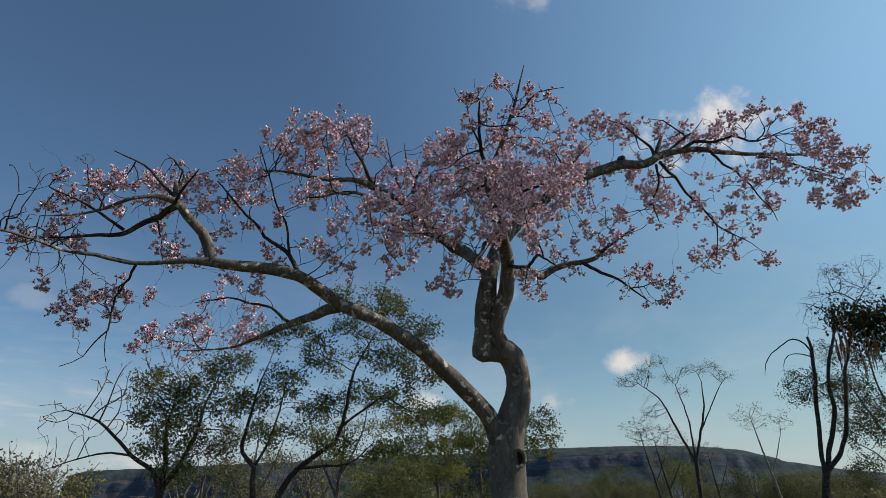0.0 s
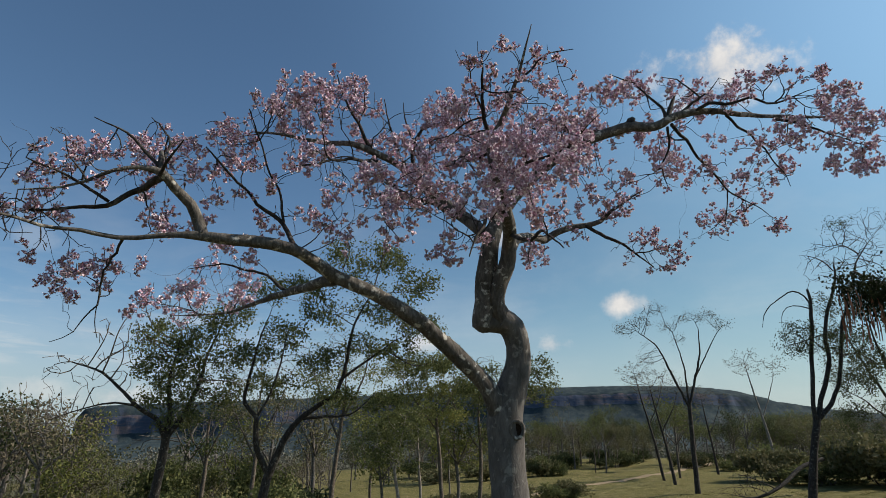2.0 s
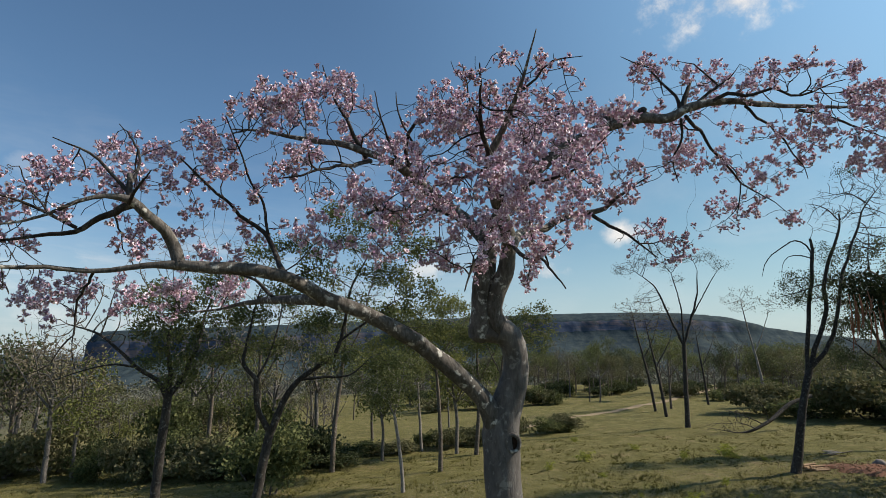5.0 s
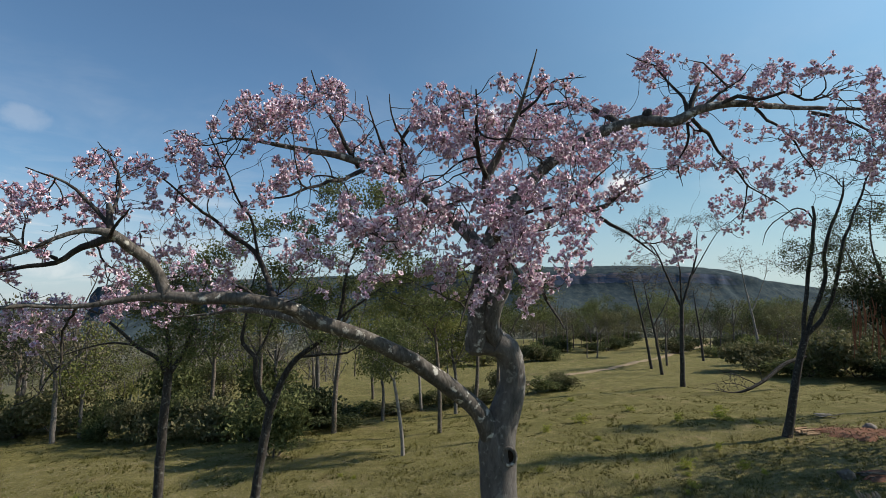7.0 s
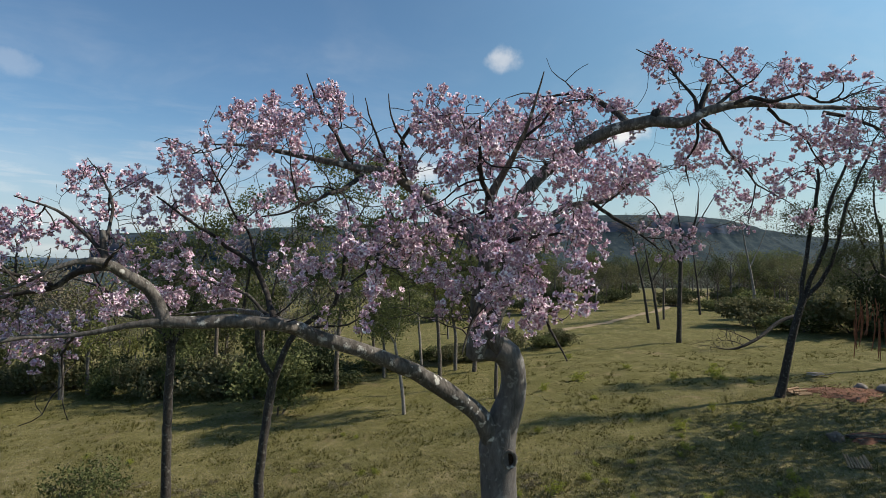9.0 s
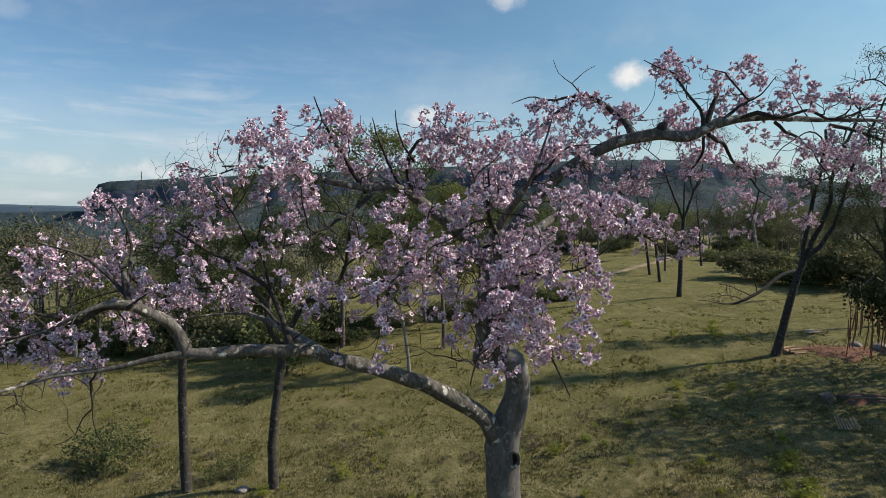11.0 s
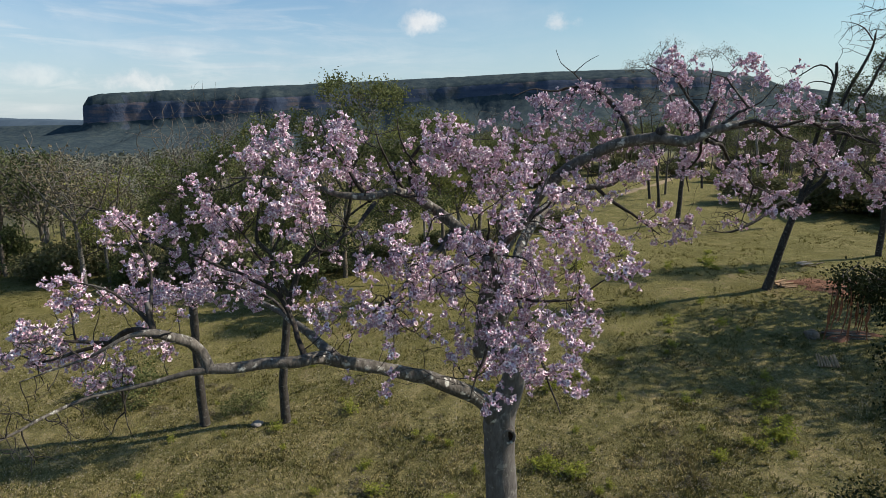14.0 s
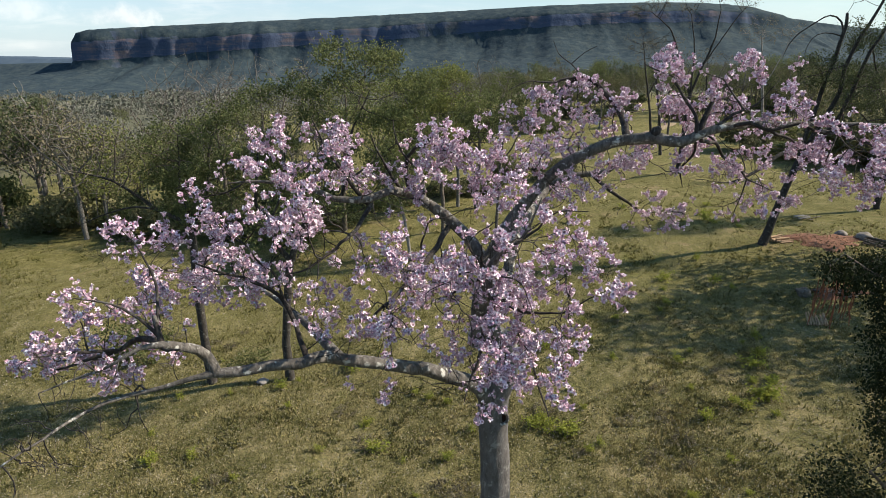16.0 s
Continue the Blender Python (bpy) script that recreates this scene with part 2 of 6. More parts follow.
LEAF_OLIVE = material("olive_leaves", leaf([(0.0, (0.062, 0.070, 0.030)), (0.4, (0.112, 0.114, 0.052)), (0.75, (0.170, 0.155, 0.084)), (1.0, (0.24, 0.21, 0.12))], 0.25))
LEAF_DRY = material("dry_leaves", leaf([(0.0, (0.085, 0.073, 0.047)), (0.5, (0.145, 0.126, 0.082)), (1.0, (0.22, 0.19, 0.125))]))
# greys hold both dry bare twigs and distance haze painted into the colour
WOODS = material("hazy_far_woods", leaf([(0.0, (0.060, 0.070, 0.050)), (0.35, (0.100, 0.108, 0.078)), (0.55, (0.138, 0.136, 0.110)), (0.75, (0.172, 0.166, 0.142)), (1.0, (0.140, 0.150, 0.098))], 0.15, 0.07))
GRASS = material("grass", turf)
GROUND = material("meadow", meadow)
PATH_EARTH = material("path_earth", soil((0.31, 0.24, 0.16), (0.17, 0.13, 0.08)))
RED_EARTH = material("red_earth", soil((0.23, 0.11, 0.07), (0.075, 0.040, 0.027), 3.0))
HAZY_ROCK = material("hazy_mesa_rock", hazy_rockface)
# distance haze put into the hills' colour as blue
HAZY_HILLS = material("hazy_hills", soil((0.075, 0.105, 0.135), (0.045, 0.070, 0.100), 0.012))
LITTER = material("dry_litter", soil((0.46, 0.42, 0.34), (0.22, 0.18, 0.125), 9.0))
STONE = material("stone", soil((0.30, 0.27, 0.24), (0.13, 0.115, 0.10), 6.0))
POD = material("pod_skin", soil((0.30, 0.13, 0.075), (0.13, 0.060, 0.040), 20.0))
CUT_WOOD = material("cut_wood", bark((0.16, 0.10, 0.06), (0.34, 0.23, 0.14), (0.48, 0.36, 0.24)))


# ---- mesh tools ----
def mesh_of(name, verts, faces, mat, smooth=False):
    """A mesh from a vertex array and a face array (all faces with the same number of corners)."""
    verts, faces = np.asarray(verts, dtype=np.float32), np.asarray(faces, dtype=np.int32)
    me = bpy.data.meshes.new(name)
    k = faces.shape[1]
    me.vertices.add(len(verts))
    me.vertices.foreach_set("co", verts.ravel())
    me.loops.add(faces.size)
    me.loops.foreach_set("vertex_index", faces.ravel())
    me.polygons.add(len(faces))
    me.polygons.foreach_set("loop_start", np.arange(0, faces.size, k, dtype=np.int32))
    me.polygons.foreach_set("use_smooth", np.full(len(faces), smooth))
    me.update(calc_edges=True)
    me.materials.append(mat)
    return me


def child(name, me, parent, label="", kind=""):
    ob = new(name, me)
    ob.parent = parent
    return tagged(ob, label=label, kind=kind)


def thing(name, place, label, category, group="", kind=""):
    ob = new(name)
    ob.location = place
    return tagged(ob, label, category, group, kind)


class Soup:
    """Gathers quads."""

    def __init__(self):
        self.v, self.f, self.n = [], [], 0

    def add(self, v, f):
        self.v.append(np.asarray(v, dtype=float))
        self.f.append(np.asarray(f, dtype=int) + self.n)
        self.n += len(v)

    def mesh(self, name, mat, smooth=False):
        return mesh_of(name, np.concatenate(self.v), np.concatenate(self.f), mat, smooth)


def tube(soup, pts, radii, sides, rng=None, rough=0.0, tip=True):
    """A tapered tube of quads along pts."""
    pts, radii = np.asarray(pts, float), np.asarray(radii, float)
    tan = np.gradient(pts, axis=0)
    tan /= np.linalg.norm(tan, axis=1)[:, None] + 1e-9
    ref = np.array([0.31, 0.27, 0.91]) if abs(tan[0] @ np.array([0.31, 0.27, 0.91])) < 0.9 else np.array([0.9, 0.3, 0.1])
    ring, a = [], np.arange(sides) * 2 * np.pi / sides
    side = ref - tan[0] * (ref @ tan[0])
    for i in range(len(pts)):
        side = side - tan[i] * (side @ tan[i])
        side /= np.linalg.norm(side) + 1e-9
        other = np.cross(tan[i], side)
        r = radii[i] * np.ones(sides)
        if rough:
            r = r * (1 + rough * np.array([noise.noise(Vector(pts[i] * 2.6) + Vector((math.cos(x), math.sin(x), 0)) * 0.9) for x in a]))
        ring.append(pts[i] + np.outer(np.cos(a) * r, side) + np.outer(np.sin(a) * r, other))
    n = len(pts)
    v = np.concatenate(ring)
    i, j = np.meshgrid(np.arange(n - 1), np.arange(sides), indexing="ij")
    i, j = i.ravel(), j.ravel()
    j2 = (j + 1) % sides
    f = np.stack([i * sides + j, i * sides + j2, (i + 1) * sides + j2, (i + 1) * sides + j], axis=1)
    soup.add(v, f)
    if tip:
        for start, turned in ((0, True), ((n - 1) * sides, False)):
            c = v[start:start + sides]
            cap = np.array([(k, k + 1, (k + 2) % sides, sides) for k in range(0, sides - 1, 2)])
            soup.add(np.concatenate([c, c.mean(axis=0)[None]]), cap[:, ::-1] if turned else cap)


def spline(ctrl, step=0.1, kink=0.0, rng=None):
    """Catmull-Rom through rows of x, y, z, radius, evened out to about one step."""
    c = np.asarray(ctrl, float)
    c = np.concatenate([[2 * c[0] - c[1]], c, [2 * c[-1] - c[-2]]])
    out = []
    for a, b, d, e in zip(c, c[1:], c[2:], c[3:]):
        k = max(2, int(np.linalg.norm(d[:3] - b[:3]) / step))
        for t in np.arange(k) / k:
            out.append(0.5 * (2 * b + (d - a) * t + (2 * a - 5 * b + 4 * d - e) * t * t + (3 * b - a - 3 * d + e) * t ** 3))
    out.append(c[-2])
    out = np.array(out)
    if kink and rng is not None:
        n = len(out)
        jit = rng.normal(0, kink, (n, 3))
        jit[0] = jit[-1] = 0
        out[:, :3] += (jit + np.roll(jit, 1, 0) + np.roll(jit, -1, 0)) / 3 * np.minimum(1, np.arange(n) / 3)[:, None]
    out[:, 3] = np.maximum(out[:, 3], 0.004)
    return out


def in_lobes(lobes, n, rng, hollow=0.0):
    """n points spread through ellipsoids, by their volume."""
    L = np.asarray(lobes, float)
    vol = (L[:, 3] * L[:, 4] * L[:, 5]) ** 0.8
    pick = rng.choice(len(L), n, p=vol / vol.sum())
    d = rng.normal(size=(n, 3))
    d /= np.linalg.norm(d, axis=1)[:, None]
    r = rng.uniform(hollow ** 3, 1, n) ** (1 / 3)
    return L[pick, :3] + d * r[:, None] * L[pick, 3:6]


class Growth:
    """Branches that grow towards points, from given limbs."""

    def __init__(self):
        self.p, self.par, self.r, self.fixed = [], [], [], []

    def limb(self, pts):
        last = -1
        if self.p:
            last = int(np.argmin(np.linalg.norm(np.array(self.p) - pts[0][:3], axis=1)))
        for q in pts:
            self.p.append(np.array(q[:3]))
            self.par.append(last)
            self.r.append(q[3])
            self.fixed.append(True)
            last = len(self.p) - 1

    def grow(self, att, rng, step=0.14, reach=2.2, kill=0.16, rounds=60, lift=0.0, wander=0.25, thick_only=0.0, every=1):
        P = np.array(self.p)
        near_d, near_i = np.full(len(att), 1e9), np.zeros(len(att), int)
        first = [i for i in range(len(P)) if (self.r[i] <= thick_only or not thick_only) and (i % every == 0 or not self.fixed[i])]
        for s in range(0, len(first), 200):
            idx = np.array(first[s:s + 200])
            d = np.linalg.norm(att[:, None] - P[idx][None], axis=2)
            k = d.argmin(axis=1)
            dd = d[np.arange(len(att)), k]
            better = dd < near_d
            near_d[better], near_i[better] = dd[better], idx[k[better]]
        alive = np.ones(len(att), bool)
        seen = {}
        for _ in range(rounds):
            act = alive & (near_d < reach)
            if not act.any():
                break
            ids = near_i[act]
            P = np.array(self.p)
            v = att[act] - P[ids]
            v /= np.linalg.norm(v, axis=1)[:, None] + 1e-9
            uniq, inv = np.unique(ids, return_inverse=True)
            s = np.zeros((len(uniq), 3))
            np.add.at(s, inv, v)
            s /= np.linalg.norm(s, axis=1)[:, None] + 1e-9
            s += rng.normal(0, wander, s.shape)
            s[:, 2] += lift
            s /= np.linalg.norm(s, axis=1)[:, None] + 1e-9
            fresh = []
            for u, d in zip(uniq, s):
                if seen.get(u, 0) > 3:
                    alive[act & (near_i == u)] = False
                    continue
                seen[u] = seen.get(u, 0) + 1
                self.p.append(P[u] + d * step)
                self.par.append(int(u))
                self.r.append(0.0)
                self.fixed.append(False)
                fresh.append(len(self.p) - 1)
            if not fresh:
                continue
            N = np.array([self.p[i] for i in fresh])
            for s0 in range(0, len(fresh), 400):
                d = np.linalg.norm(att[:, None] - N[None, s0:s0 + 400], axis=2)
                k = d.argmin(axis=1)
                dd = d[np.arange(len(att)), k]
                better = dd < near_d
                near_d[better], near_i[better] = dd[better], np.array(fresh)[s0 + k[better]]
            alive &= near_d > kill

    def finish(self, tip_r=0.004, power=2.4):
        n = len(self.p)
        acc = np.zeros(n)
        kids = [[] for _ in range(n)]
        for i in range(n):
            if self.par[i] >= 0:
                kids[self.par[i]].append(i)
        depth = np.zeros(n, int)
        for i in range(n - 1, -1, -1):
            if not self.fixed[i]:
                self.r[i] = max(tip_r, acc[i] ** (1 / power))
            if self.par[i] >= 0:
                acc[self.par[i]] += self.r[i] ** power if not self.fixed[i] else 0
                if not self.fixed[i]:
                    depth[self.par[i]] = max(depth[self.par[i]], depth[i] + 1)
        for i in range(n):
            if not self.fixed[i] and self.par[i] >= 0:
                self.r[i] = min(self.r[i], self.r[self.par[i]] * 0.9)
        self.kids, self.height = kids, depth

    def twigs(self, soup, fine=3, mid=5):
        """All grown branches as tubes."""
        n = len(self.p)
        done = np.zeros(n, bool)
        for i in range(n):
            if self.fixed[i] or done[i]:
                continue
            chain = [self.par[i], i] if self.par[i] >= 0 else [i]
            done[i] = True
            c = i
            while True:
                ks = [k for k in self.kids[c] if not self.fixed[k] and not done[k]]
                if not ks:
                    break
                c = max(ks, key=lambda k: self.r[k])
                done[c] = True
                chain.append(c)
            if len(chain) < 2:
                continue
            pts = np.array([self.p[k] for k in chain])
            rad = np.array([self.r[k] for k in chain])
            rad[0] = rad[1]
            if len(pts) > 3:
                pts[1:-1] = pts[1:-1] * 0.5 + (pts[:-2] + pts[2:]) * 0.25
            tube(soup, pts, rad, mid if rad[1] > 0.015 else fine, tip=False)


def leaves(soup, at, rng, size, per=1, spread=0.1, droop=0.3, long=1.6, fold=0.25):
    """Folded leaves of two quads each round every point of at."""
    n = len(at) * per
    c = np.repeat(at, per, axis=0) + rng.normal(0, spread, (n, 3))
    d = rng.normal(size=(n, 3))
    d[:, 2] -= droop
    d /= np.linalg.norm(d, axis=1)[:, None]
    u = np.cross(d, rng.normal(size=(n, 3)))
    u /= np.linalg.norm(u, axis=1)[:, None] + 1e-9
    w = np.cross(d, u)
    s = size * rng.uniform(0.6, 1.25, n)[:, None]
    v = np.stack([c, c + d * s * long, c + d * s * long * 0.5 + u * s * 0.5 + w * s * fold, c + d * s * long * 0.5 - u * s * 0.5 + w * s * fold,
                  c + d * s * long * 0.45], axis=1).reshape(-1, 3)
    b = np.arange(n)[:, None] * 5
    f = np.concatenate([b + [0, 2, 1, 4], b + [0, 4, 1, 3]])
    soup.add(v, f)


# ---- land ----
def ground_z(x, y):
    """Height of the land: it falls to the west, and slowly away to the north."""
    x, y = np.asarray(x, float), np.asarray(y, float)
    z = 0.05 + 1.9 * np.tanh(0.07 * x / 1.9)
    z = z + 0.015 * np.minimum(y, 32) - 0.020 * (np.clip(y, 32, 110) - 32)
    z = z - 0.02 * (np.clip(-x, 25, 200) - 25)
    deep = np.clip((y - 120) / 620, 0, 1)
    z = z - (14 + 32 * np.clip(0.5 - x / 900, 0, 1)) * deep * deep * (3 - 2 * deep)
    k = np.clip((y - 95) / 330, 0, 1)
    w = np.clip((-x - 45) / 200, 0, 1)
    z = z - 5.0 * k * k * (3 - 2 * k) - 5.0 * w * w * (3 - 2 * w)
    z = z + 0.10 * np.sin(x * 0.31 + 1.0) * np.cos(y * 0.23) + 0.05 * np.sin(x * 0.9 + y * 0.7)
    return z


def graded(lo, hi, dense_lo, dense_hi, step, n_out):
    core = np.arange(dense_lo, dense_hi + 1e-6, step)
    a = dense_lo - (dense_lo - lo) * (np.linspace(0, 1, n_out + 1)[1:] ** 3.2)
    b = dense_hi + (hi - dense_hi) * (np.linspace(0, 1, n_out + 1)[1:] ** 3.2)
    return np.concatenate([a[::-1], core, b])


def grid_faces(nx, ny):
    i, j = np.meshgrid(np.arange(ny - 1), np.arange(nx - 1), indexing="ij")
    i, j = i.ravel(), j.ravel()
    return np.stack([i * nx + j, i * nx + j + 1, (i + 1) * nx + j + 1, (i + 1) * nx + j], axis=1)


def make_ground():
    xs, ys = graded(-4300, 4300, -45, 60, 0.6, 40), graded(-1500, 4300, 0, 110, 0.6, 40)
    X, Y = np.meshgrid(xs, ys)
    Z = ground_z(X, Y)
    rng = np.random.default_rng(3)
    near = (np.abs(X) < 70) & (Y > -5) & (Y < 115)
    Z = Z + np.where(near, rng.normal(0, 0.025, Z.shape), 0)
    me = mesh_of("ground", np.stack([X, Y, Z], axis=2).reshape(-1, 3), grid_faces(len(xs), len(ys)), GROUND, True)
    tagged(new("ground", me), "dry grassy meadow with bare patches, sloping gently", "ground", kind="structure")


make_ground()


def make_path():
    line = spline([(7.5, 58, 0, 0.5), (12.4, 63, 0, 0.55), (19, 69.5, 0, 0.55), (26, 78, 0, 0.6), (34, 89, 0, 0.65), (43.6, 105, 0, 0.9), (56, 124, 0, 0.9), (68, 142, 0, 1.0)], 1.0)
    tan = np.gradient(line[:, :2], axis=0)
    tan /= np.linalg.norm(tan, axis=1)[:, None]
    side = np.stack([-tan[:, 1], tan[:, 0]], axis=1)
    rng = np.random.default_rng(5)
    rows = []
    for k in np.linspace(-1, 1, 7):
        w = line[:, 3] * k * (1 + 0.25 * rng.uniform(-1, 1, len(line)))
        q = line[:, :2] + side * w[:, None]
        rows.append(np.stack([q[:, 0], q[:, 1], ground_z(q[:, 0], q[:, 1]) + 0.09 * (1 - abs(k)) + 0.03], axis=1))
    v = np.concatenate(rows)
    me = mesh_of("path", v, grid_faces(len(line), 7)[:, ::-1], PATH_EARTH, True)
    tagged(new("path", me), "worn pale earth track winding across the meadow", "path", kind="structure")


make_path()


def earth_patch(name, x, y, rx, ry, mat, label, seed):
    rng = np.random.default_rng(seed)
    a = np.linspace(0, 2 * np.pi, 40, endpoint=False)
    wob = 1 + 0.28 * np.sin(a * 3 + seed) + 0.16 * np.sin(a * 7 + 2 * seed) + rng.uniform(-0.08, 0.08, 40)
    rows = []
    for k in np.linspace(1, 0.02, 8):
        px, py = x + rx * k * wob * np.cos(a), y + ry * k * wob * np.sin(a)
        rows.append(np.stack([px, py, ground_z(px, py) + 0.05 * (1 - k) + 0.10 * min(1, (1 - k) * 4) - 0.02 + rng.normal(0, 0.012, 40)], axis=1))
    i, j = np.meshgrid(np.arange(7), np.arange(40), indexing="ij")
    i, j = i.ravel(), j.ravel()
    f = np.stack([i * 40 + j, i * 40 + (j + 1) % 40, (i + 1) * 40 + (j + 1) % 40, (i + 1) * 40 + j], axis=1)
    tagged(new(name, mesh_of(name, np.concatenate(rows), f, mat, True)), label, "soil", kind="structure")


earth_patch("soil_patch", 20.6, 31.6, 1.9, 1.4, RED_EARTH, "freshly dug red earth among the grass", 1)
earth_patch("soil_patch", 17.1, 25.2, 1.0, 0.55, RED_EARTH, "scraped red earth among the grass", 2)


def make_mesa():
    rng = np.random.default_rng(11)
    plan = spline([(-1010, 2500, 40, 60), (-935, 1900, 62, 84), (-899, 1500, 67, 92), (-735, 1480, 76, 92), (-527, 1500, 86, 86), (-112, 1550, 106, 80), (299, 1500, 122, 66),
                   (572, 1480, 125, 62), (760, 1500, 116, 58), (850, 1530, 94, 30), (1090, 1600, 71, 20), (1600, 1800, 48, 10), (2300, 2300, 30, 5)], 9.0)
    n = len(plan)
    tan = np.gradient(plan[:, :2], axis=0)
    tan /= np.linalg.norm(tan, axis=1)[:, None]
    out = np.stack([tan[:, 1], -tan[:, 0]], axis=1)
    rough = np.array([noise.fractal(Vector((x * 0.006, y * 0.006, 4.0)), 1.0, 2.1, 5) for x, y in plan[:, :2]])
    fine = np.array([noise.fractal(Vector((x * 0.035, y * 0.035, 9.0)), 1.0, 2.1, 4) for x, y in plan[:, :2]])
    wall = plan[:, 3]
    top = plan[:, 2] + fine * 1.2
    # offset outwards, height as share of the wall below the rim, share of the rough outline
    prof = [(-900, -0.10, 0.0), (-350, -0.07, 0.2), (-90, -0.02, 0.8), (-20, 0.0, 1.0), (-4, 0.07, 1.0), (40, 0.30, 1.0), (47, 0.38, 1.0), (51, 0.55, 1.05), (56, 0.76, 1.1), (66, 0.96, 1.15)]
    rows = []
    for d, k, w in prof:
        steep = np.clip((-plan[:, 0] - 420) / 280, 0, 1)
        off = d - (max(d, 0) * 0.75 * steep if d < 60 else 40 * steep) + w * rough * 13 + (fine * 4 if k > 0.2 else 0)
        rows.append(np.stack([plan[:, 0] + out[:, 0] * off, plan[:, 1] + out[:, 1] * off, top - wall * k + (rng.normal(0, 0.8, n) if k > 0 else 0)], axis=1))
    foot = top - wall
    for d, k in ((105, 0.74), (150, 0.48), (220, 0.26), (330, 0.10), (480, 0.0)):
        gully = np.array([noise.fractal(Vector((x * 0.012, y * 0.012, d * 0.01)), 1.0, 2.1, 4) for x, y in plan[:, :2]])
        off = d + rough * 60
        x, y = plan[:, 0] + out[:, 0] * off, plan[:, 1] + out[:, 1] * off
        base = ground_z(x, y) - 1.0
        rows.append(np.stack([x, y, base + (foot - base) * k + gully * 7 * (k > 0)], axis=1))
    me = mesh_of("mesa", np.concatenate(rows), grid_faces(n, len(rows)), HAZY_ROCK, True)
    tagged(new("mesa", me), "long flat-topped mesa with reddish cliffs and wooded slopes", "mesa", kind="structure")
    # a lower bench past the end of the cliffs
    xs = np.linspace(-1750, -830, 90)
    rise = np.array([noise.fractal(Vector((x * 0.01, 7.7, 0)), 1.0, 2.0, 5) for x in xs])
    crest = -9 + rise * 2.5 - 16 * np.clip((-xs - 1150) / 500, 0, 1)
    rows = [np.stack([xs, 1500 + d - 0.3 * (xs + 830) + rise * 14, np.where(k < 0, crest * 0 - 60, crest - drop)], axis=1) for d, k, drop in ((-260, -1, 0), (-60, 1, 22), (-14, 1, 5), (0, 1, 0), (160, 1, 0), (420, 1, 14), (700, -1, 0))]
    tagged(new("ridge", mesh_of("ridge", np.concatenate(rows), grid_faces(90, 7), HAZY_ROCK, True)), "low dark wooded bench at the foot of the mesa", "ridge", kind="structure")
    # low hills past the end of the mesa, their blue is painted distance haze
    xs = np.linspace(-4200, -900, 140)
    crest = 14 + 22 * np.array([noise.fractal(Vector((x * 0.0012, 3.3, 0)), 1.0, 2.0, 5) for x in xs]) + 14 * np.clip((xs + 1900) / 1000, 0, 1)
    rows = [np.stack([xs, np.full(140, 2600 + d) - 0.25 * (xs + 900), crest * k - 8 - (90 if k == 0.0 else 0)], axis=1) for d, k in ((0, 0.0), (150, 0.7), (300, 1.0), (600, 0.9), (900, 0.2))]
    me = mesh_of("hills", np.concatenate(rows), grid_faces(140, 5), HAZY_HILLS, True)
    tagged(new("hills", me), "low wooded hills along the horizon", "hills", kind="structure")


make_mesa()


# ---- trees ----
def local(soup_name, soup, mat, base, parent, smooth=True, label="", kind="", part_name=None):
    me = mesh_of(soup_name, np.concatenate(soup.v) - np.array(base), np.concatenate(soup.f), mat, smooth)
    return child(part_name or soup_name, me, parent, label, kind)


def tree(name, base, limbs, lobes, seed, label, category="tree", bark_mat=None, leaf_mat=None, n_att=500, leaf_size=0.13, per=5, spread=0.16,
         bare=(), n_bare=0, step=0.3, kill=0.3, reach=4.0, leaf_within=1, group="", tip_r=0.008, droop=0.3, twig_mat=None, slim=0.72):
    """A tree: first limb is the trunk; leafy lobes and bare lobes are filled with grown branches."""
    rng = np.random.default_rng(seed)
    bark_mat = bark_mat or BARK_BROWN
    root = thing(name, base, label, category, group)
    g = Growth()
    for k, l in enumerate(limbs):
        pts = spline(l, 0.25, 0.015 if k == 0 else 0.04, rng)
        pts[:, 3] *= slim
        g.limb(pts)
        s = Soup()
        tube(s, pts[:, :3], pts[:, 3], 10 if k == 0 else 8, rng, 0.12)
        local("trunk" if k == 0 else "limb", s, bark_mat, base, root)
    if n_bare:
        g.grow(in_lobes(bare, n_bare, rng), rng, step, reach, kill, lift=0.1, thick_only=0.5)
    bare_count = len(g.p)
    if len(lobes):
        g.grow(in_lobes(lobes, n_att, rng, 0.3), rng, step, reach, kill, lift=0.12, thick_only=0.5)
    g.finish(tip_r)
    s = Soup()
    g.twigs(s)
    if s.v:
        local("branch_mass", s, twig_mat or bark_mat, base, root, kind="stuff")
    if len(lobes) and per:
        at = np.array([g.p[i] for i in range(bare_count, len(g.p)) if g.height[i] <= leaf_within])
        s = Soup()
        leaves(s, at, rng, leaf_size, per, spread, droop)
        local("crown", s, leaf_mat or LEAF, base, root, smooth=False, kind="stuff")
    return root


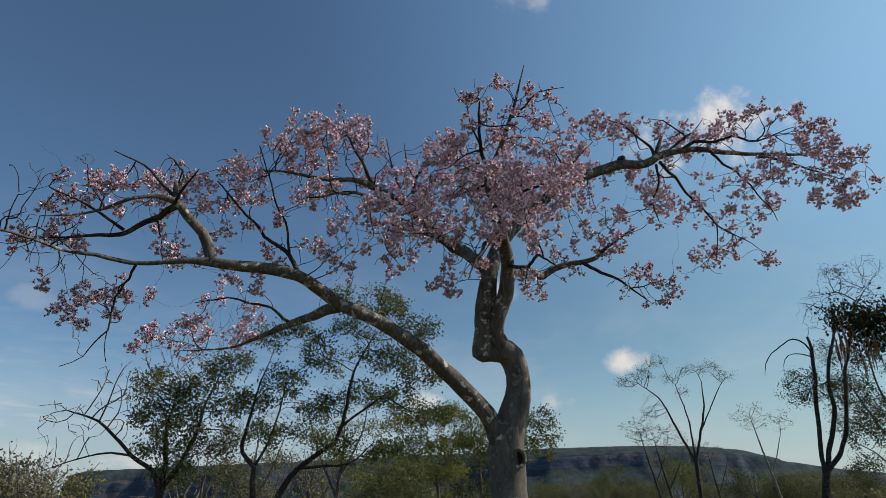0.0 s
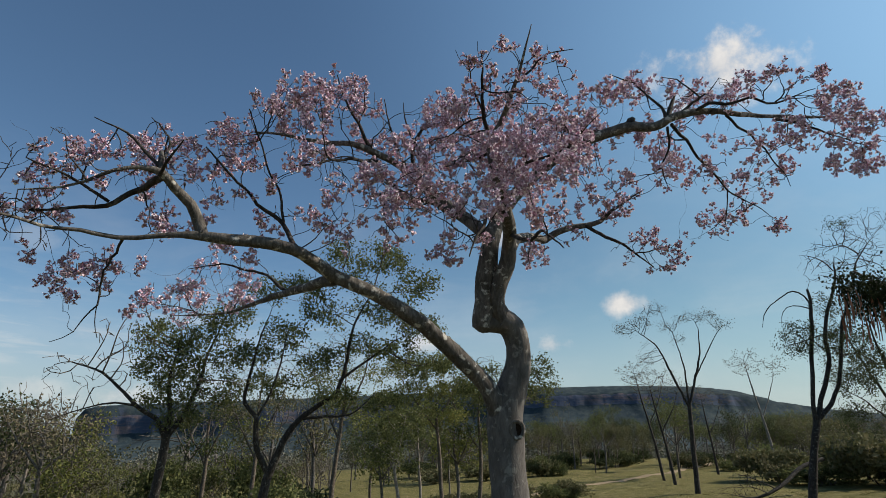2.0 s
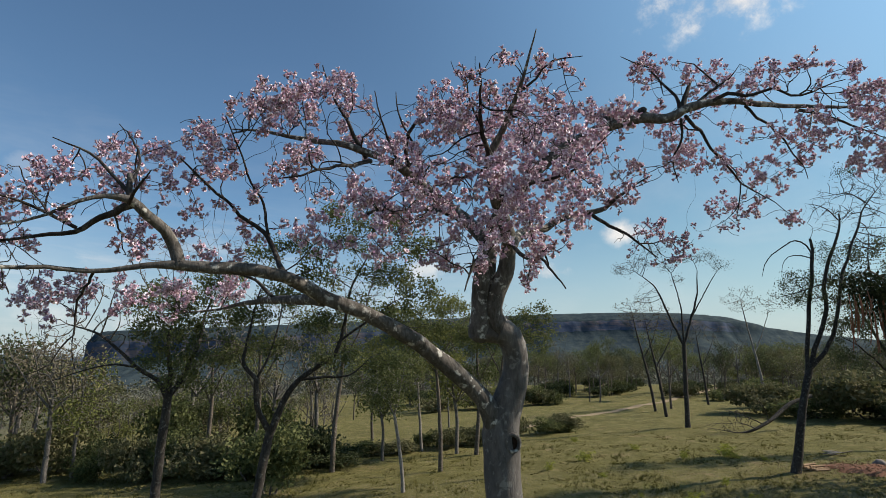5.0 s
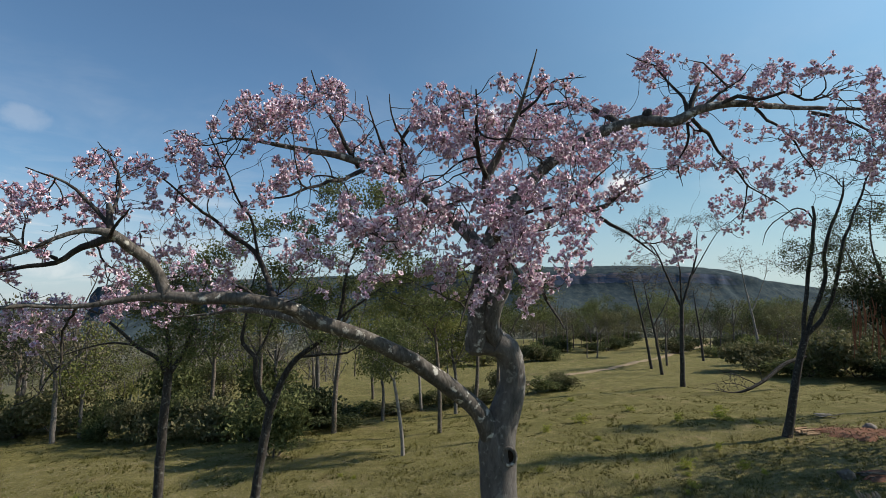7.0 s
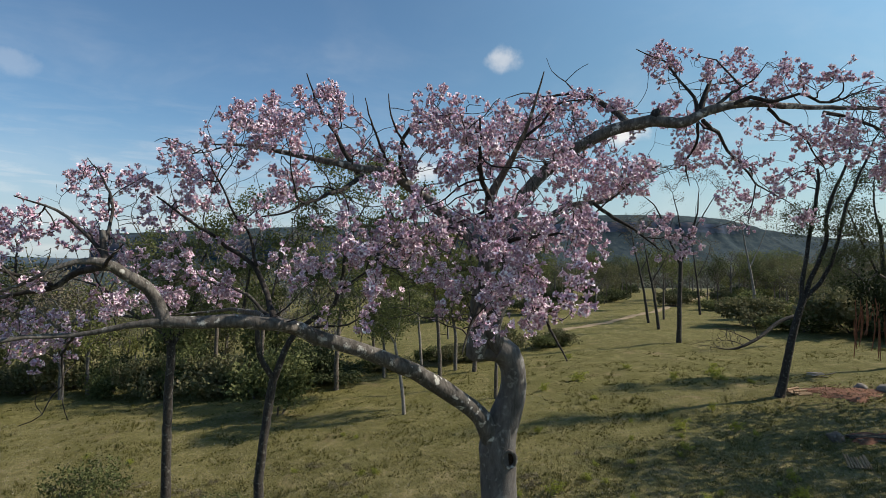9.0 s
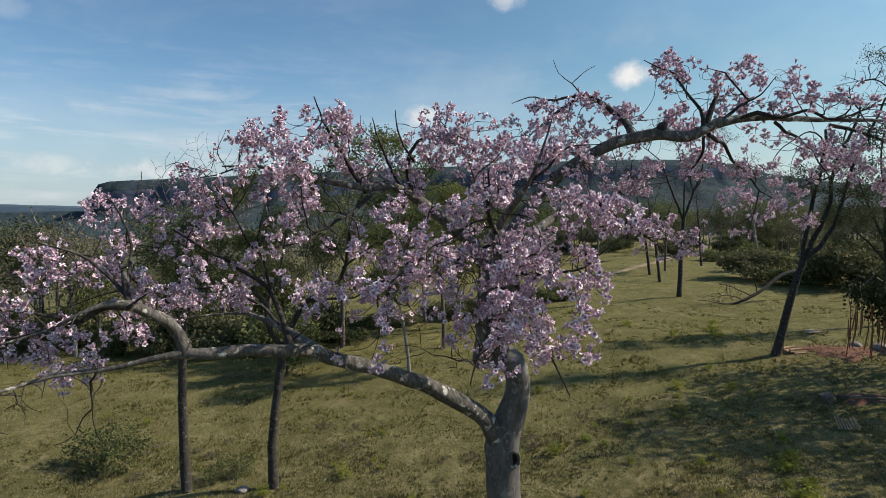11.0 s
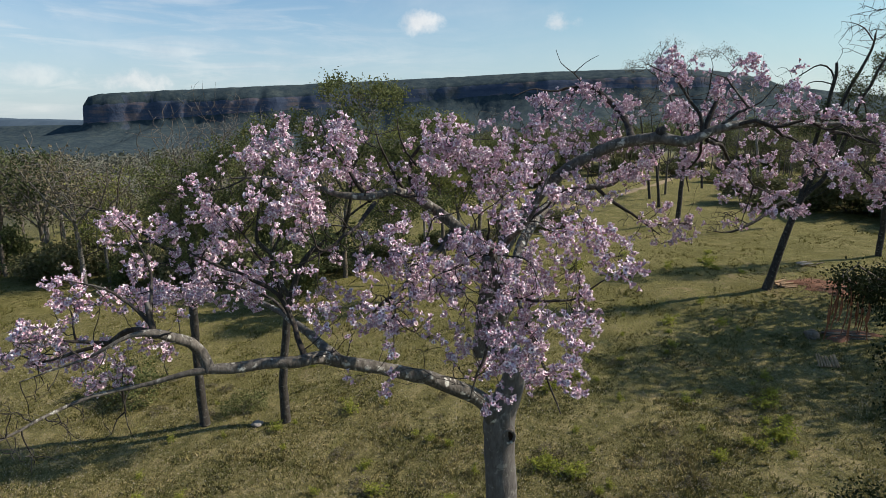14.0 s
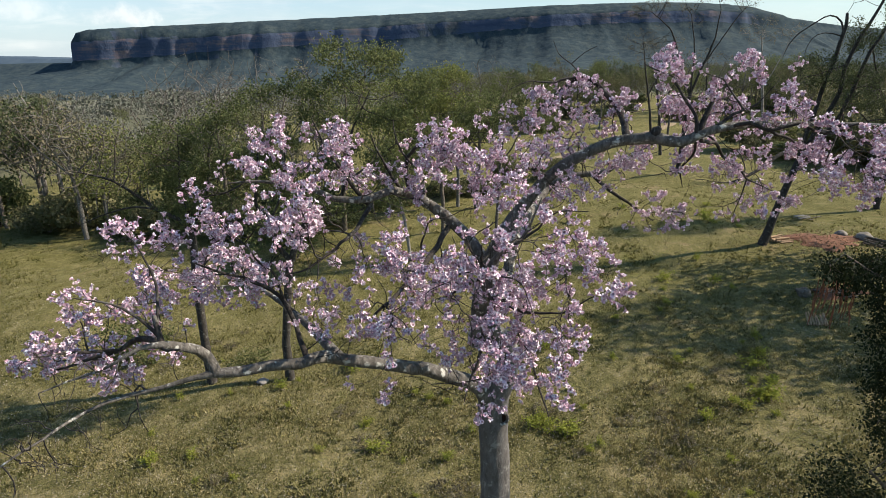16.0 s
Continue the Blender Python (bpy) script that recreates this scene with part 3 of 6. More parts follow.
def make_flowers(rng, count=5, size=0.026):
    """One tight spray of trumpet flowers round the origin: a flared tube and five broad, wavy lips each."""
    s = Soup()
    for _ in range(count):
        d = rng.normal(size=3)
        d[2] += 0.4
        d /= np.linalg.norm(d)
        u = np.cross(d, [0.3, 0.8, 0.2])
        u /= np.linalg.norm(u)
        w = np.cross(d, u)
        c0 = rng.normal(0, 0.018, 3) + d * 0.008
        k = size * rng.uniform(0.75, 1.25)
        tipc = c0 + d * k * 1.5
        for a in np.arange(5) * 2 * np.pi / 5 + rng.uniform(0, 1):
            o = u * math.cos(a) + w * math.sin(a)
            t = -u * math.sin(a) + w * math.cos(a)
            lip = rng.uniform(-0.25, 0.55)
            out = rng.uniform(0.7, 1.05)
            v = [c0 - t * k * 0.12, c0 + t * k * 0.12, tipc + o * k * 0.38 + t * k * 0.30, tipc + o * k * 0.38 - t * k * 0.30,
                 tipc + o * k * out + d * k * lip + t * k * 0.34, tipc + o * k * out + d * k * lip - t * k * 0.34]
            s.add(np.array(v), np.array([(0, 1, 2, 3), (3, 2, 4, 5)]))
    return np.concatenate(s.v), np.concatenate(s.f)


def flowers_mesh(name, v, f):
    """Flowers with rosy tubes and pale petal lips."""
    me = mesh_of(name, v, f, PETAL)
    me.materials.append(TUBE)
    me.polygons.foreach_set("material_index", 1 - np.arange(len(f), dtype=np.int32) % 2)
    return me


def flowering_tree():
    rng = np.random.default_rng(21)
    base = (1.2, 10.78, float(ground_z(1.2, 10.78)))
    root = thing("flowering_tree", base, "pink-blossomed leafless tree with a forked pale grey trunk", "tree")
    trunk = [(1.20, 10.80, -0.2, 0.40), (1.21, 10.79, 0.6, 0.31), (1.22, 10.78, 2.0, 0.275), (1.23, 10.76, 4.0, 0.25), (1.19, 10.75, 5.3, 0.24), (1.16, 10.75, 5.9, 0.24),
             (1.24, 10.72, 6.3, 0.205), (1.34, 10.70, 6.60, 0.175), (1.36, 10.66, 6.90, 0.165), (1.28, 10.60, 7.14, 0.175), (1.12, 10.55, 7.24, 0.165)]
    left = [(1.10, 10.70, 6.0, 0.17), (0.90, 10.55, 6.38, 0.145), (0.66, 10.38, 6.62, 0.13), (0.28, 10.08, 6.92, 0.118), (-0.13, 9.78, 7.18, 0.105), (-0.53, 9.56, 7.38, 0.095), (-0.91, 9.42, 7.52, 0.09),
            (-1.12, 9.26, 7.64, 0.088), (-1.35, 8.97, 7.72, 0.08), (-1.66, 8.85, 7.76, 0.075), (-2.02, 8.74, 7.75, 0.07), (-2.24, 8.68, 7.77, 0.062), (-2.45, 8.60, 7.75, 0.036), (-2.90, 8.48, 7.67, 0.029), (-3.10, 8.40, 7.67, 0.026), (-3.27, 8.25, 7.67, 0.023), (-3.5, 8.0, 7.63, 0.019), (-3.65, 7.6, 7.62, 0.014), (-3.9, 7.2, 7.55, 0.01)]
    limbs = {
        "left": [left,
                 [(-2.24, 8.68, 7.77, 0.064), (-2.32, 8.72, 7.95, 0.06), (-2.38, 8.60, 8.10, 0.056), (-2.50, 8.45, 8.22, 0.052), (-2.60, 8.30, 8.32, 0.044), (-2.78, 8.2, 8.34, 0.024), (-2.95, 8.11, 8.27, 0.019),
                  (-3.20, 8.1, 8.15, 0.015), (-3.44, 8.08, 8.07, 0.012), (-3.75, 7.95, 7.98, 0.006)],
                 [(-2.60, 8.32, 8.32, 0.034), (-2.64, 8.36, 8.46, 0.030), (-2.68, 8.42, 8.62, 0.024)],
                 [(-2.58, 8.34, 8.30, 0.04), (-2.95, 8.58, 8.26, 0.032), (-3.3, 8.6, 8.10, 0.026), (-3.6, 8.52, 8.02, 0.018), (-4.0, 8.4, 7.95, 0.008)],
                 [(-3.25, 8.58, 8.12, 0.02), (-3.5, 8.3, 8.25, 0.014), (-3.8, 8.0, 8.35, 0.006)],
                 [(-2.95, 8.46, 7.67, 0.016), (-3.15, 8.7, 7.58, 0.013), (-3.36, 8.9, 7.36, 0.011), (-3.42, 9.0, 7.1, 0.009), (-3.56, 9.05, 6.95, 0.007), (-3.62, 9.0, 6.78, 0.005), (-3.85, 9.0, 6.68, 0.003)],
                 [(-3.42, 9.0, 7.1, 0.006), (-3.40, 9.0, 6.9, 0.005), (-3.36, 9.0, 6.72, 0.003)],
                 [(-0.95, 9.46, 7.50, 0.075), (-1.25, 9.85, 7.54, 0.064), (-1.7, 10.45, 7.60, 0.054), (-2.2, 11.05, 7.63, 0.042), (-2.72, 11.6, 7.62, 0.026), (-3.2, 11.8, 7.56, 0.016), (-3.9, 11.7, 7.50, 0.006)],
                 [(-1.8, 10.6, 7.62, 0.026), (-2.3, 10.8, 7.95, 0.018), (-2.9, 10.9, 8.1, 0.012), (-3.4, 11.0, 8.05, 0.005)],
                 [(-1.30, 9.10, 7.72, 0.038), (-1.50, 9.45, 7.98, 0.032), (-1.66, 9.62, 8.26, 0.027), (-2.01, 9.6, 8.5, 0.022), (-2.25, 9.3, 8.75, 0.016), (-2.5, 9.0, 9.0, 0.008)],
                 [(-2.62, 8.34, 8.40, 0.022), (-2.85, 8.4, 8.62, 0.017), (-3.05, 8.3, 8.78, 0.012), (-3.35, 8.2, 8.92, 0.005)],
                 [(-2.66, 8.40, 8.52, 0.018), (-2.75, 8.7, 8.85, 0.014), (-3.0, 8.9, 9.2, 0.009), (-3.2, 9.0, 9.4, 0.004)],
                 [(-2.60, 8.30, 8.30, 0.02), (-2.42, 8.1, 8.38, 0.014), (-2.2, 7.9, 8.5, 0.005)],
                 [(-1.66, 9.62, 8.26, 0.018), (-1.75, 9.5, 8.7, 0.014), (-1.9, 9.2, 9.1, 0.01), (-2.0, 8.9, 9.45, 0.006)]],
        "stem": [[(1.24, 10.58, 7.14, 0.135), (1.06, 10.50, 7.42, 0.125), (1.10, 10.45, 7.66, 0.112), (1.20, 10.38, 7.95, 0.105), (1.24, 10.26, 8.28, 0.098), (1.14, 9.65, 8.42, 0.085), (0.98, 8.95, 8.52, 0.07),
                  (0.90, 8.84, 8.78, 0.060), (0.89, 8.82, 8.98, 0.052), (0.99, 8.75, 9.16, 0.036), (1.06, 8.52, 9.32, 0.028), (1.12, 8.32, 9.45, 0.022), (1.19, 8.15, 9.68, 0.014), (1.27, 8.02, 9.98, 0.005)],
                 [(1.12, 8.32, 9.45, 0.016), (1.3, 8.3, 9.6, 0.012), (1.45, 8.25, 9.78, 0.008), (1.75, 8.2, 9.8, 0.003)],
                 [(0.88, 8.82, 8.96, 0.028), (0.80, 8.5, 9.12, 0.022), (0.76, 8.2, 9.3, 0.016), (0.72, 7.9, 9.55, 0.006)],
                 [(0.80, 8.5, 9.12, 0.014), (0.65, 8.3, 9.35, 0.010), (0.56, 8.05, 9.62, 0.004)],
                 [(0.86, 10.55, 7.12, 0.12), (0.89, 10.55, 7.30, 0.148), (0.92, 10.54, 7.62, 0.146), (0.96, 10.52, 8.0, 0.136), (1.02, 10.48, 8.4, 0.12), (1.20, 10.5, 8.8, 0.105), (1.48, 10.65, 9.2, 0.09),
                  (1.76, 10.75, 9.52, 0.08), (2.20, 10.75, 9.86, 0.076), (2.72, 10.65, 10.10, 0.076), (3.10, 10.50, 10.16, 0.078), (3.50, 10.40, 10.13, 0.066), (3.78, 10.36, 10.27, 0.058),
                  (4.3, 10.34, 10.34, 0.046), (4.75, 10.42, 10.35, 0.038), (5.25, 10.46, 10.33, 0.03), (6.0, 10.45, 10.32, 0.02), (6.9, 10.35, 10.2, 0.006)],
                 [(1.20, 10.58, 7.16, 0.12), (0.97, 10.56, 7.20, 0.12), (0.83, 10.55, 7.15, 0.10), (0.79, 10.55, 7.10, 0.06)],
                 [(3.67, 10.36, 10.20, 0.045), (3.72, 10.40, 10.38, 0.036), (3.81, 10.44, 10.56, 0.028), (3.90, 10.48, 10.75, 0.016)],
                 [(3.64, 10.36, 10.23, 0.032), (3.64, 10.42, 10.46, 0.022), (3.50, 10.46, 10.64, 0.018), (3.33, 10.50, 10.88, 0.014), (3.26, 10.50, 10.95, 0.011), (2.92, 10.50, 11.09, 0.005)],
                 [(3.83, 10.36, 10.29, 0.026), (4.04, 10.30, 10.47, 0.020), (4.15, 10.26, 10.54, 0.016), (4.01, 10.30, 10.75, 0.012), (3.89, 10.35, 10.90, 0.009), (3.66, 10.40, 10.96, 0.004)],
                 [(4.11, 10.28, 10.52, 0.014), (4.27, 10.20, 10.61, 0.010), (4.43, 10.20, 10.82, 0.004)],
                 [(4.03, 10.36, 10.31, 0.030), (4.21, 10.20, 10.38, 0.026), (4.40, 10.10, 10.29, 0.022), (4.72, 10.05, 10.39, 0.018), (5.07, 10.00, 10.29, 0.014), (5.63, 9.90, 10.46, 0.005)],
                 [(5.07, 10.00, 10.29, 0.012), (5.17, 9.90, 10.37, 0.009), (5.14, 9.90, 10.65, 0.004)],
                 [(3.72, 10.38, 10.14, 0.028), (4.06, 10.72, 10.04, 0.023), (4.40, 10.93, 9.74, 0.018), (4.69, 11.13, 9.60, 0.015), (4.84, 11.20, 9.45, 0.013), (5.08, 11.30, 9.36, 0.010), (5.67, 11.40, 9.02, 0.004)],
                 [(4.84, 11.20, 9.47, 0.012), (4.80, 11.20, 9.19, 0.009), (4.77, 11.25, 8.89, 0.004)],
                 [(3.66, 10.40, 10.11, 0.020), (3.75, 10.65, 9.92, 0.016), (3.70, 10.85, 9.66, 0.012), (3.82, 11.00, 9.39, 0.004)],
                 [(4.54, 10.36, 10.29, 0.022), (4.94, 10.60, 10.13, 0.018), (5.42, 10.90, 9.95, 0.012), (5.84, 11.20, 9.52, 0.005)],
                 [(5.26, 10.40, 10.26, 0.026), (5.70, 10.40, 10.17, 0.020), (6.19, 10.40, 9.95, 0.010), (6.56, 10.40, 9.82, 0.004)],
                 [(2.84, 10.62, 10.14, 0.055), (2.86, 11.20, 10.46, 0.044), (2.71, 11.55, 10.71, 0.038), (2.48, 11.80, 10.88, 0.030), (2.26, 11.80, 10.79, 0.022), (1.98, 11.70, 10.58, 0.020), (1.75, 11.60, 10.37, 0.014), (1.52, 11.50, 10.20, 0.006)],
                 [(2.45, 11.80, 10.88, 0.012), (2.28, 11.80, 11.07, 0.008), (2.08, 11.75, 11.20, 0.005), (1.98, 11.70, 11.38, 0.002)],
                 [(2.42, 11.80, 10.88, 0.024), (2.02, 11.70, 10.82, 0.016), (1.70, 11.60, 10.84, 0.010), (1.35, 11.50, 10.73, 0.005)],
                 [(2.28, 11.80, 11.07, 0.007), (2.44, 11.75, 11.22, 0.005), (2.60, 11.70, 11.30, 0.002)],
                 [(3.14, 10.48, 10.2, 0.06), (3.17, 10.47, 10.26, 0.065), (3.2, 10.46, 10.3, 0.03)]],
        "mid": [[(1.00, 10.50, 8.35, 0.10), (0.75, 10.72, 8.70, 0.09), (0.40, 10.85, 9.02, 0.082), (0.05, 10.78, 9.28, 0.072), (-0.14, 10.60, 9.42, 0.062), (-0.36, 10.36, 9.48, 0.052), (-0.66, 9.98, 9.47, 0.046), (-0.95, 9.85, 9.52, 0.038),
                 (-1.25, 10.0, 9.60, 0.034), (-1.8, 10.0, 9.7, 0.022), (-2.3, 9.9, 9.72, 0.009)],
                [(-0.06, 10.68, 9.36, 0.040), (-0.12, 10.6, 9.62, 0.032), (-0.10, 10.5, 9.92, 0.026), (0.10, 10.4, 10.10, 0.018), (0.45, 10.3, 10.15, 0.008)],
                [(-0.14, 10.58, 9.42, 0.026), (-0.30, 10.48, 9.66, 0.020), (-0.42, 10.3, 9.95, 0.014), (-0.5, 10.0, 10.3, 0.006)],
                [(-0.04, 10.55, 9.82, 0.016), (-0.2, 10.4, 10.1, 0.012), (-0.25, 10.3, 10.45, 0.005)],
                [(0.5, 10.98, 8.9, 0.045), (0.2, 10.0, 8.7, 0.036), (-0.15, 9.3, 8.5, 0.026), (-0.5, 8.8, 8.3, 0.009)],
                [(-0.60, 10.08, 9.40, 0.03), (-0.8, 9.9, 9.75, 0.022), (-1.0, 9.8, 10.15, 0.014), (-1.15, 9.7, 10.5, 0.006)],
                [(-0.55, 10.12, 9.38, 0.03), (-0.75, 9.6, 9.15, 0.022), (-1.1, 9.2, 8.9, 0.014), (-1.5, 9.1, 8.8, 0.006)]],
        "low": [[(1.22, 10.35, 8.15, 0.08), (1.5, 11.2, 8.62, 0.075), (1.85, 11.9, 8.90, 0.07), (2.16, 12.45, 9.05, 0.066), (2.48, 12.45, 9.23, 0.056), (3.05, 12.4, 9.34, 0.046), (3.33, 12.28, 9.54, 0.03), (3.9, 12.2, 9.9, 0.008)],
                [(2.85, 12.42, 9.31, 0.032), (3.15, 12.3, 9.05, 0.028), (3.41, 12.23, 8.88, 0.022), (3.96, 12.3, 8.5, 0.008)]],
        "front": [[(0.98, 8.95, 8.55, 0.026), (1.16, 8.62, 8.58, 0.019), (1.5, 8.42, 8.62, 0.013), (1.8, 8.3, 8.78, 0.008), (2.0, 8.15, 9.0, 0.003)],
                  [(1.12, 9.6, 8.42, 0.036), (0.9, 9.1, 8.2, 0.028), (0.75, 8.7, 7.9, 0.018), (0.6, 8.5, 7.5, 0.006)],
                  [(1.22, 10.1, 8.3, 0.03), (1.35, 9.3, 7.95, 0.022), (1.4, 8.6, 7.8, 0.014), (1.5, 8.2, 7.5, 0.006)]],
    }
    # clumps of blossom: place and size; then how many twigs grow into each bunch
    crowns = {
        "outer_left": ([(-3.38, 7.65, 8.41, 0.20), (-3.40, 8.23, 8.59, 0.22), (-3.72, 8.02, 8.28, 0.22), (-3.10, 8.20, 8.62, 0.20), (-2.85, 8.35, 8.70, 0.20), (-3.47, 8.34, 8.78, 0.18),
                        (-3.28, 9.10, 9.22, 0.22), (-3.43, 8.88, 9.05, 0.20), (-2.62, 8.34, 8.50, 0.20), (-2.45, 8.30, 8.42, 0.18), (-3.45, 7.93, 8.38, 0.20), (-2.90, 8.75, 8.92, 0.20), (-3.75, 8.2, 8.05, 0.22),
                        (-4.05, 8.25, 8.05, 0.22), (-2.75, 8.55, 8.05, 0.18), (-3.0, 7.9, 8.2, 0.15)], 310),
        "lower_left": ([(-3.70, 9.20, 7.69, 0.24), (-4.15, 9.30, 7.50, 0.24), (-3.44, 9.55, 7.80, 0.18), (-2.97, 9.35, 8.22, 0.22), (-3.12, 9.18, 8.42, 0.18), (-3.45, 8.75, 7.55, 0.26), (-3.85, 9.0, 7.40, 0.20),
                        (-3.36, 11.1, 7.88, 0.28), (-2.98, 11.8, 7.90, 0.28), (-3.95, 11.3, 7.75, 0.28), (-3.6, 11.6, 7.62, 0.26), (-3.05, 10.9, 8.30, 0.22), (-2.55, 10.8, 8.05, 0.20), (-4.25, 11.3, 7.58, 0.20)], 340),
        "left_shoulder": ([(-2.82, 9.15, 9.22, 0.24), (-2.28, 9.28, 9.25, 0.26), (-2.46, 9.04, 8.81, 0.22), (-2.23, 8.98, 9.46, 0.22), (-2.05, 9.1, 9.1, 0.22), (-1.75, 9.2, 8.75, 0.16), (-2.54, 9.45, 9.68, 0.24)], 150),
        "mid_high": ([(-1.71, 8.52, 9.46, 0.24), (-1.22, 8.42, 9.59, 0.26), (-0.80, 9.1, 10.02, 0.26), (-1.57, 8.83, 9.45, 0.26), (-0.97, 8.71, 9.62, 0.28), (-1.26, 9.27, 9.25, 0.28), (-0.64, 9.90, 9.68, 0.26), (-1.98, 9.41, 10.02, 0.26),
                      (-1.78, 10.1, 10.26, 0.26), (-0.85, 9.66, 10.30, 0.28), (-1.05, 8.72, 9.88, 0.28), (-1.41, 8.45, 9.62, 0.24), (-1.35, 9.6, 10.10, 0.28), (-1.6, 9.0, 9.9, 0.26), (-0.5, 9.3, 9.75, 0.22)], 360),
        "mid_low": ([(-0.23, 8.61, 8.38, 0.26), (-0.75, 8.78, 8.08, 0.26), (-0.27, 9.07, 8.0, 0.24), (-0.55, 9.5, 8.7, 0.26), (-0.95, 9.3, 8.85, 0.24), (-0.54, 8.70, 8.85, 0.24), (-0.95, 8.12, 8.67, 0.26), (-0.04, 8.16, 8.25, 0.24),
                     (-0.52, 7.94, 7.92, 0.15), (-0.17, 7.85, 7.93, 0.18), (-0.20, 8.99, 9.09, 0.28), (0.03, 9.64, 9.34, 0.28), (0.18, 8.54, 8.72, 0.26), (0.06, 9.06, 8.67, 0.26), (0.30, 8.72, 8.84, 0.26), (-1.25, 8.6, 8.75, 0.20)], 320),
        "mid_back": ([(0.27, 9.71, 10.0, 0.28), (0.16, 9.91, 10.25, 0.26), (0.79, 10.14, 10.10, 0.32), (1.32, 10.31, 9.92, 0.30), (0.45, 10.2, 9.7, 0.32), (0.46, 10.5, 8.25, 0.28), (0.95, 9.9, 9.5, 0.32), (-0.1, 10.2, 9.7, 0.26), (0.3, 9.5, 8.6, 0.3)], 190),
        "hanging": ([(0.6, 8.6, 7.75, 0.22), (-0.9, 8.6, 8.35, 0.24), (-1.3, 9.2, 8.3, 0.20), (-1.9, 9.7, 8.45, 0.22), (-2.3, 9.9, 8.1, 0.24), (-1.0, 9.6, 8.25, 0.22), (-0.2, 9.6, 8.5, 0.24), (-2.4, 9.3, 8.5, 0.2), (-0.45, 8.3, 8.45, 0.22)], 150),
        "top": ([(0.54, 8.02, 9.55, 0.17), (0.73, 7.80, 9.45, 0.18), (1.0, 8.05, 9.72, 0.18), (1.42, 8.18, 9.75, 0.18), (0.96, 8.35, 9.45, 0.26), (0.58, 8.36, 9.15, 0.28), (1.15, 8.23, 9.28, 0.26), (1.50, 8.41, 9.42, 0.26), (1.42, 8.35, 9.68, 0.18),
                 (1.70, 8.35, 9.56, 0.20), (1.84, 8.44, 9.19, 0.26), (1.95, 7.90, 9.12, 0.18), (1.99, 8.21, 9.10, 0.20), (1.84, 8.89, 9.19, 0.28), (0.77, 8.94, 8.85, 0.30), (1.36, 7.78, 8.79, 0.24), (0.62, 8.5, 8.8, 0.26)], 310),
        "core": ([(1.15, 8.47, 8.19, 0.32), (0.77, 8.75, 8.35, 0.32), (0.93, 7.92, 8.29, 0.28), (1.35, 7.56, 8.70, 0.24), (1.53, 7.81, 8.22, 0.22), (0.82, 7.89, 7.93, 0.20), (1.55, 9.10, 8.79, 0.32), (0.45, 8.5, 8.35, 0.26), (0.79, 8.75, 8.05, 0.26),
                  (1.2, 8.8, 8.75, 0.32), (1.3, 8.1, 7.95, 0.24), (0.55, 8.9, 7.85, 0.20), (1.65, 8.2, 8.55, 0.24), (1.05, 8.3, 8.75, 0.26), (1.35, 9.2, 7.75, 0.20)], 290),
        "right_back": ([(2.42, 11.02, 9.65, 0.30), (3.20, 11.6, 9.85, 0.30), (2.75, 11.2, 9.45, 0.28), (2.55, 11.55, 10.8, 0.22), (2.2, 11.7, 10.65, 0.26), (1.75, 11.45, 10.55, 0.28), (1.85, 11.2, 10.05, 0.32), (2.90, 11.05, 10.45, 0.20), (2.3, 10.9, 10.1, 0.26),
                        (1.95, 10.6, 9.5, 0.30), (2.4, 11.6, 9.15, 0.26)], 250),
        "ridge": ([(1.61, 10.4, 10.1, 0.28), (2.24, 11.6, 10.35, 0.28), (2.58, 11.4, 10.22, 0.26), (2.91, 11.4, 10.55, 0.24), (3.0, 10.85, 10.15, 0.18), (1.08, 11.5, 10.35, 0.28), (0.44, 10.1, 10.28, 0.26), (0.80, 10.3, 9.88, 0.28), (1.24, 9.3, 9.75, 0.24),
                   (0.30, 10.35, 10.0, 0.26), (3.70, 11.3, 10.5, 0.22), (1.9, 11.0, 10.3, 0.24), (1.5, 11.5, 10.25, 0.26)], 330),
        "low": ([(3.42, 12.0, 8.73, 0.26), (4.20, 12.1, 8.64, 0.26), (3.82, 12.0, 8.92, 0.28), (4.37, 12.0, 8.86, 0.24), (3.35, 12.2, 9.5, 0.26), (2.7, 12.4, 9.05, 0.18), (3.95, 12.2, 8.5, 0.20), (2.0, 12.5, 8.75, 0.20)], 150),
        "right_far": ([(5.22, 9.33, 10.15, 0.26), (5.65, 9.44, 9.93, 0.26), (5.26, 9.97, 9.72, 0.26), (5.96, 10.2, 9.67, 0.30), (6.65, 10.65, 9.66, 0.28), (5.69, 11.2, 9.82, 0.28), (4.93, 9.54, 10.42, 0.24), (4.95, 9.38, 9.98, 0.22), (5.25, 10.65, 10.04, 0.28),
                       (5.75, 9.9, 10.2, 0.28), (6.2, 10.1, 10.05, 0.28), (6.5, 10.4, 10.1, 0.28), (6.95, 10.5, 9.9, 0.24)], 300),
        "right_high": ([(3.36, 10.9, 11.15, 0.24), (3.48, 10.6, 11.0, 0.22), (4.48, 11.0, 11.15, 0.24), (4.95, 10.85, 10.95, 0.24), (3.30, 10.6, 10.78, 0.18), (3.9, 10.5, 10.78, 0.22), (4.63, 10.0, 10.55, 0.26), (4.15, 10.6, 10.68, 0.22), (4.3, 10.3, 10.4, 0.22), (4.7, 10.4, 10.75, 0.22)], 210),
